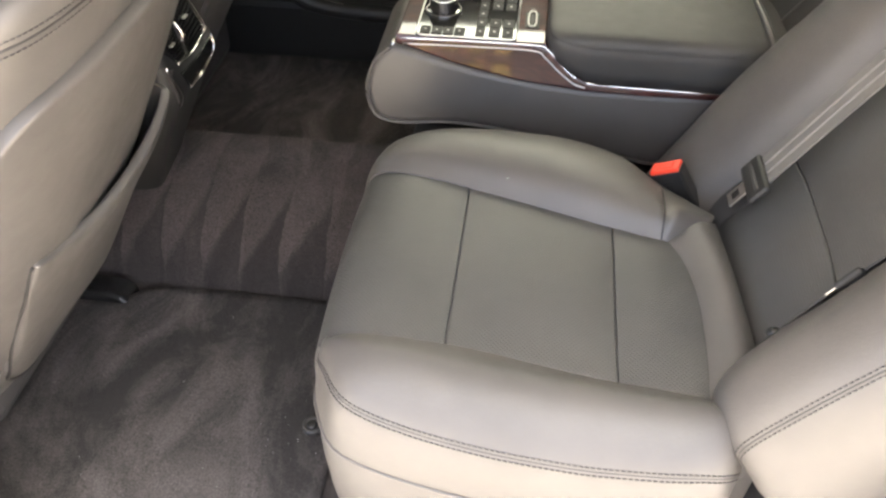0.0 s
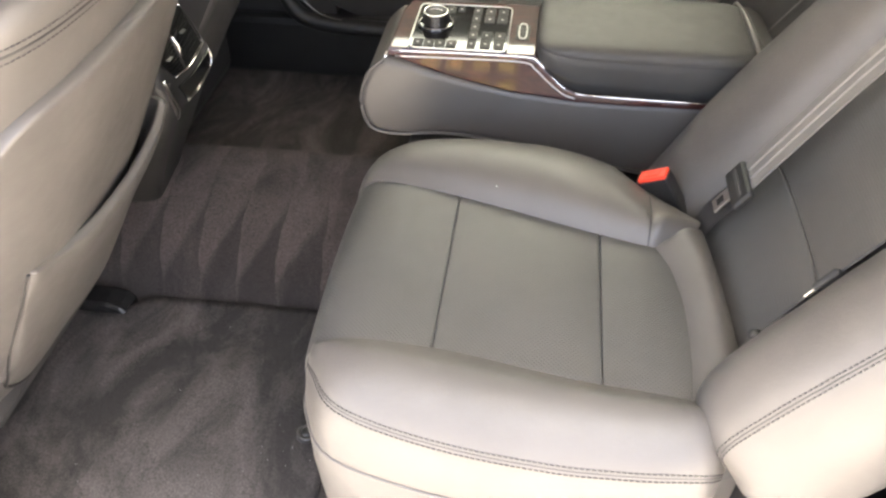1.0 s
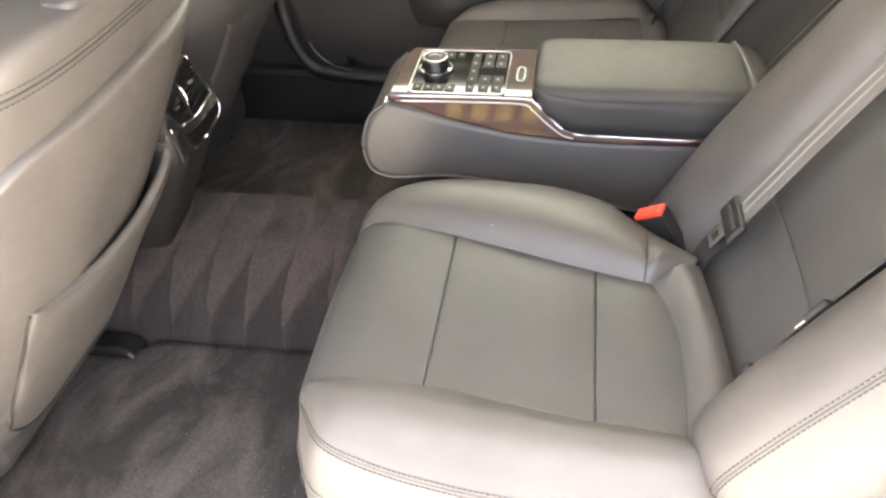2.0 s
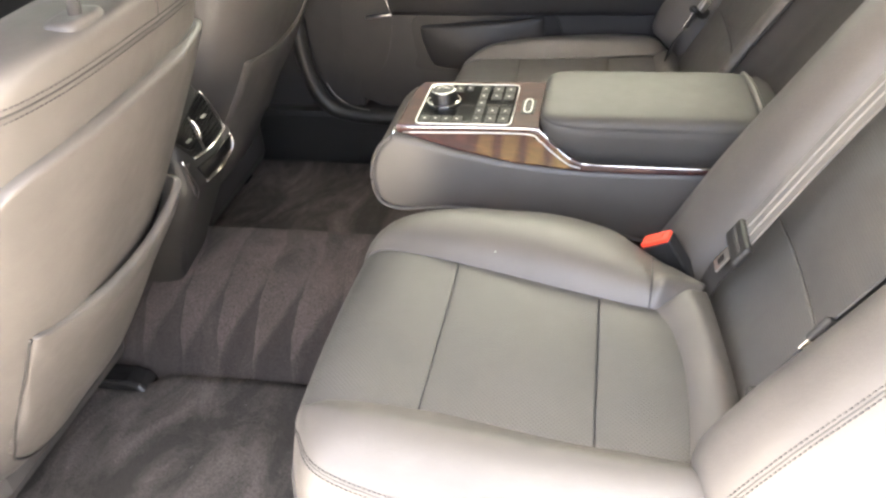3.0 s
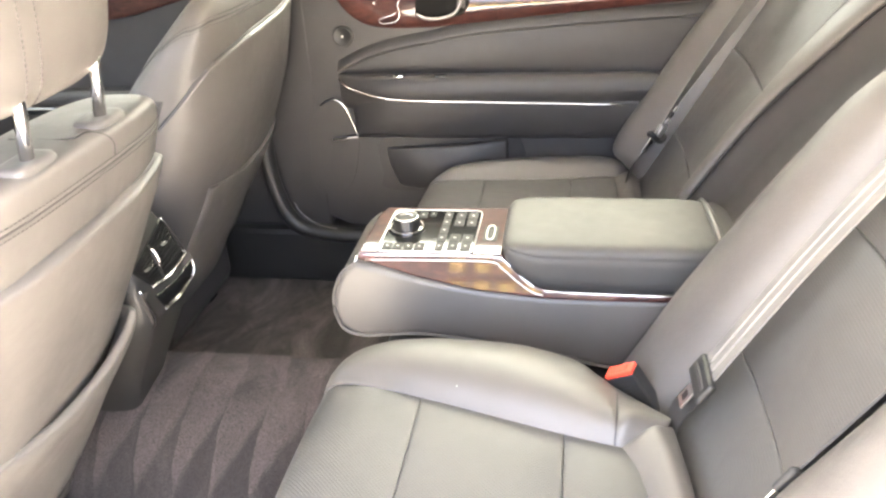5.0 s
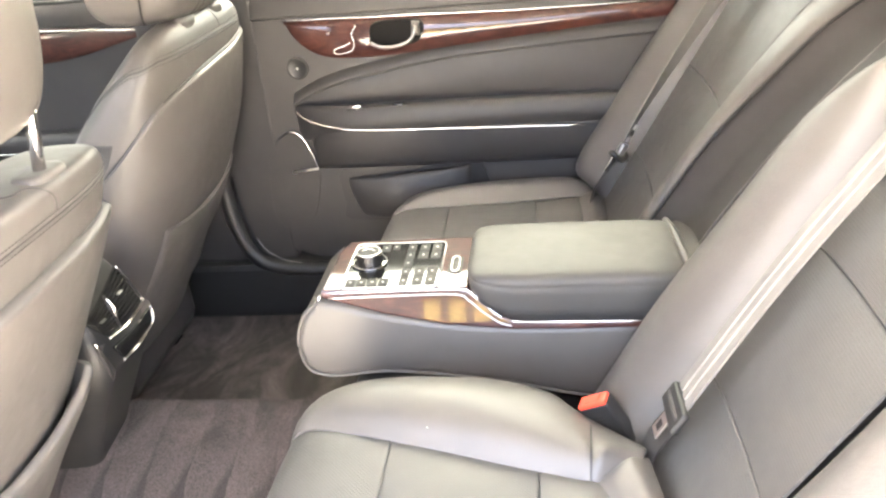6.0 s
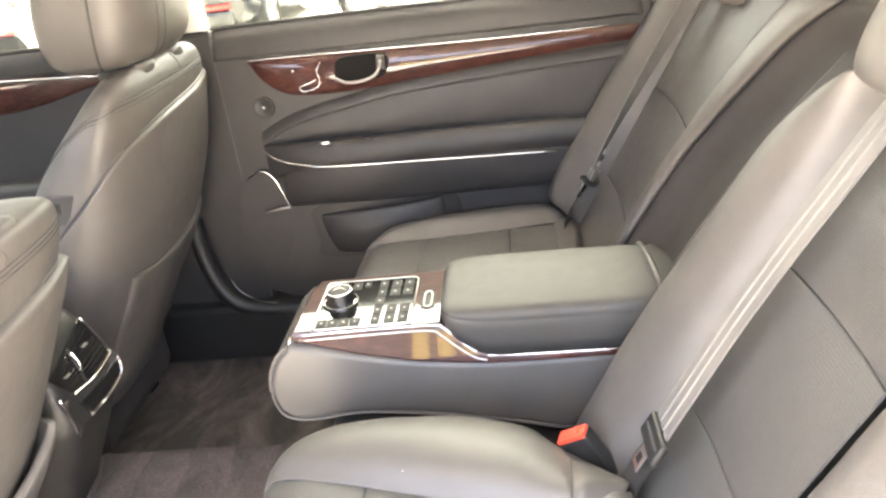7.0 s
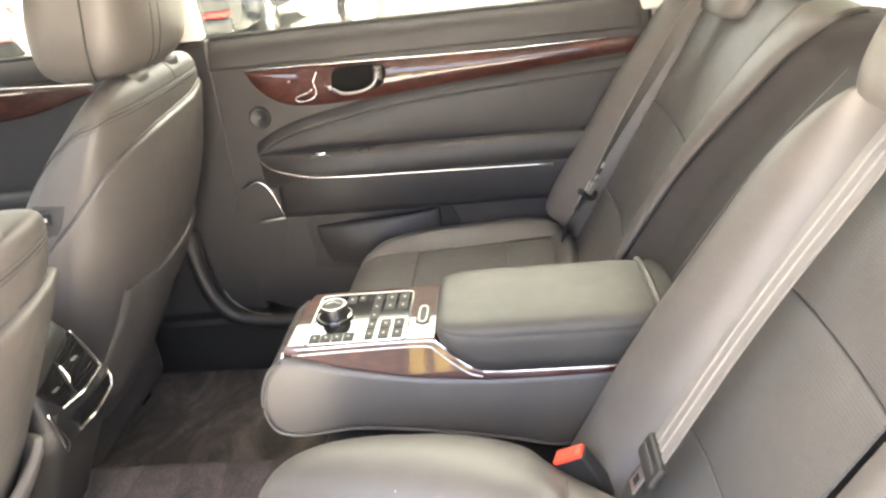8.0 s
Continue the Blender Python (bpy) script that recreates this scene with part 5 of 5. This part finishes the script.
# crumbs on the near mat
def build_crumbs():
    rnd = random.Random(4)
    verts, faces = [], []
    for _ in range(34):
        x, y = rnd.uniform(-0.42, -0.04), rnd.uniform(0.02, 0.5)
        if rnd.random() < 0.6:
            x, y = rnd.gauss(-0.1, 0.04), rnd.gauss(0.2, 0.08)
        s = rnd.uniform(0.0004, 0.0009)
        i = len(verts)
        z = 0.0165
        verts += [(x - s, y, z), (x, y - s, z), (x + s, y, z), (x, y + s, z), (x, y, z + s), (x, y, z - s)]
        faces += [(i, i + 1, i + 4), (i + 1, i + 2, i + 4), (i + 2, i + 3, i + 4), (i + 3, i, i + 4), (i + 1, i, i + 5), (i + 2, i + 1, i + 5), (i + 3, i + 2, i + 5), (i, i + 3, i + 5)]
    verts += [(q[0] * 1.0 + 0.222, q[1] * 1.0 + 0.435, q[2] * 1.0 + 0.4275) for q in ((-0.001, 0, 0), (0, -0.001, 0), (0.001, 0, 0), (0, 0.001, 0), (0, 0, 0.001), (0, 0, -0.001))]
    i = len(verts) - 6
    faces += [(i, i + 1, i + 4), (i + 1, i + 2, i + 4), (i + 2, i + 3, i + 4), (i + 3, i, i + 4), (i + 1, i, i + 5), (i + 2, i + 1, i + 5), (i + 3, i + 2, i + 5), (i, i + 3, i + 5)]
    tagged(add_mesh("crumbs", verts, faces, PRINT, smooth=False), "tiny pale crumbs scattered on the floor mat", "crumbs", kind="stuff")


build_crumbs()


# ---- parked cars seen through the windows ----
LAMP = material("tail_lamp", (0.65, 0.03, 0.02), 0.15, 0, 0.8)[0]
WHITE_PAINT = material("white_paint", (0.78, 0.78, 0.77), 0.25, 0, 0.8)[0]
DARK_PAINT = material("dark_paint", (0.03, 0.032, 0.035), 0.2, 0, 0.9)[0]
DARK_GLASS = material("dark_glass", (0.02, 0.022, 0.025), 0.05)[0]


def parked_car(m, paint, label):
    c = thing("parked_car", label, "car", "parked cars")
    c.matrix_basis = m
    rows = []
    for x, z0, z1, hw in ((-2.2, 0.35, 0.6, 0.62), (-2.1, 0.22, 0.72, 0.78), (-1.2, 0.2, 0.9, 0.86), (-0.4, 0.2, 0.96, 0.88), (1.2, 0.2, 1.0, 0.88), (1.95, 0.22, 1.02, 0.84), (2.2, 0.3, 0.95, 0.72), (2.24, 0.38, 0.85, 0.66)):
        rows.append([(x, hw * math.copysign(abs(math.cos(a)) ** 0.45, math.cos(a)), (z0 + z1) / 2 + (z1 - z0) / 2 * math.copysign(abs(math.sin(a)) ** 0.45, math.sin(a))) for a in np.linspace(0, 2 * math.pi, 36, endpoint=False)])
    rings("body", rows, paint, c, n=40)
    cab = []
    for z, x0, x1, hw in ((0.93, -0.95, 1.9, 0.8), (1.15, -0.5, 1.7, 0.74), (1.38, -0.05, 1.35, 0.64), (1.45, 0.15, 1.15, 0.55)):
        cab.append(super_ring((x0 + x1) / 2, 0, z, (x1 - x0) / 2, hw, 36, 4))
    rings("cabin", cab, DARK_GLASS, c, n=16)
    for s in (-1, 1):
        block("reflector", (2.27, s * 0.54 - 0.17, 0.5), (2.31, s * 0.54 + 0.17, 0.56), LAMP, c, 0.012)
        rings("tail_lamp", [super_ring(2.13, s * 0.58, z, a, b, 20, 3) for z, a, b in ((0.72, 0.04, 0.08), (0.76, 0.085, 0.16), (0.86, 0.085, 0.17), (0.9, 0.04, 0.1))], LAMP, c)
        for x in (-1.35, 1.35):
            w = rings("wheel", [[(x + r * math.cos(a), s * y, 0.32 + r * math.sin(a)) for a in np.linspace(0, 2 * math.pi, 32, endpoint=False)] for y, r in ((0.68, 0.3), (0.7, 0.32), (0.86, 0.32), (0.89, 0.29), (0.885, 0.22), (0.86, 0.2))], RUBBER, c)
            rim = rings("rim", [[(x + r * math.cos(a), s * y, 0.32 + r * math.sin(a)) for a in np.linspace(0, 2 * math.pi, 32, endpoint=False)] for y, r in ((0.86, 0.215), (0.885, 0.21), (0.87, 0.17), (0.875, 0.04))], SATIN, w)
            for k in range(5):
                a = k * 2 * math.pi / 5
                tube("spoke", [(x + 0.03 * math.cos(a), s * 0.885, 0.32 + 0.03 * math.sin(a)), (x + 0.2 * math.cos(a), s * 0.885, 0.32 + 0.2 * math.sin(a))], 0.018, SATIN, rim, n=6)
    block("bumper", (2.05, -0.7, 0.3), (2.3, 0.7, 0.5), RUBBER if paint is WHITE_PAINT else paint, c, 0.05, seg=3)
    block("number_plate", (2.28, -0.24, 0.55), (2.3, 0.24, 0.66), PRINT, c, 0.004)
    return c


parked_car(pose(-5.95, 11.2, -0.42, 0, 0, -95), WHITE_PAINT, "white parked car seen from behind with red tail lamp")
parked_car(pose(-3.4, 11.2, -0.42, 0, 0, -92), DARK_PAINT, "dark parked car seen from behind with red tail lamp")
parked_car(pose(-0.15, 11.0, -0.42, 0, 0, 4), WHITE_PAINT, "white parked car seen from the side")


# ---- building across the yard, behind the open door ----
YELLOW = material("yellow_render", (0.2, 0.155, 0.055), 0.8)[0]


def yellow_building():
    c = thing("yellow_building", "yellow painted building with dark upright columns and added black side walls", "building")
    block("wall", (-1.9, -12.3, -0.42), (-0.1, -12.0, 2.2), YELLOW, c, 0.02)
    # unseen near-black walls, added so the armrest wood mirrors darkness beside the yellow
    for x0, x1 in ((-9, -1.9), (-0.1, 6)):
        block("added_dark_wall", (x0, -12.25, -0.42), (x1, -11.95, 2.2), RUBBER, c, 0.02)
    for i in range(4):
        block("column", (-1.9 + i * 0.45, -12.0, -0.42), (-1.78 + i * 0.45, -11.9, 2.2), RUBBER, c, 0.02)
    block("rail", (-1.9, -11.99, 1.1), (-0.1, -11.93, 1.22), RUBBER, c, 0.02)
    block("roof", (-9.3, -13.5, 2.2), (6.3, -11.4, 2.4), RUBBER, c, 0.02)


yellow_building()
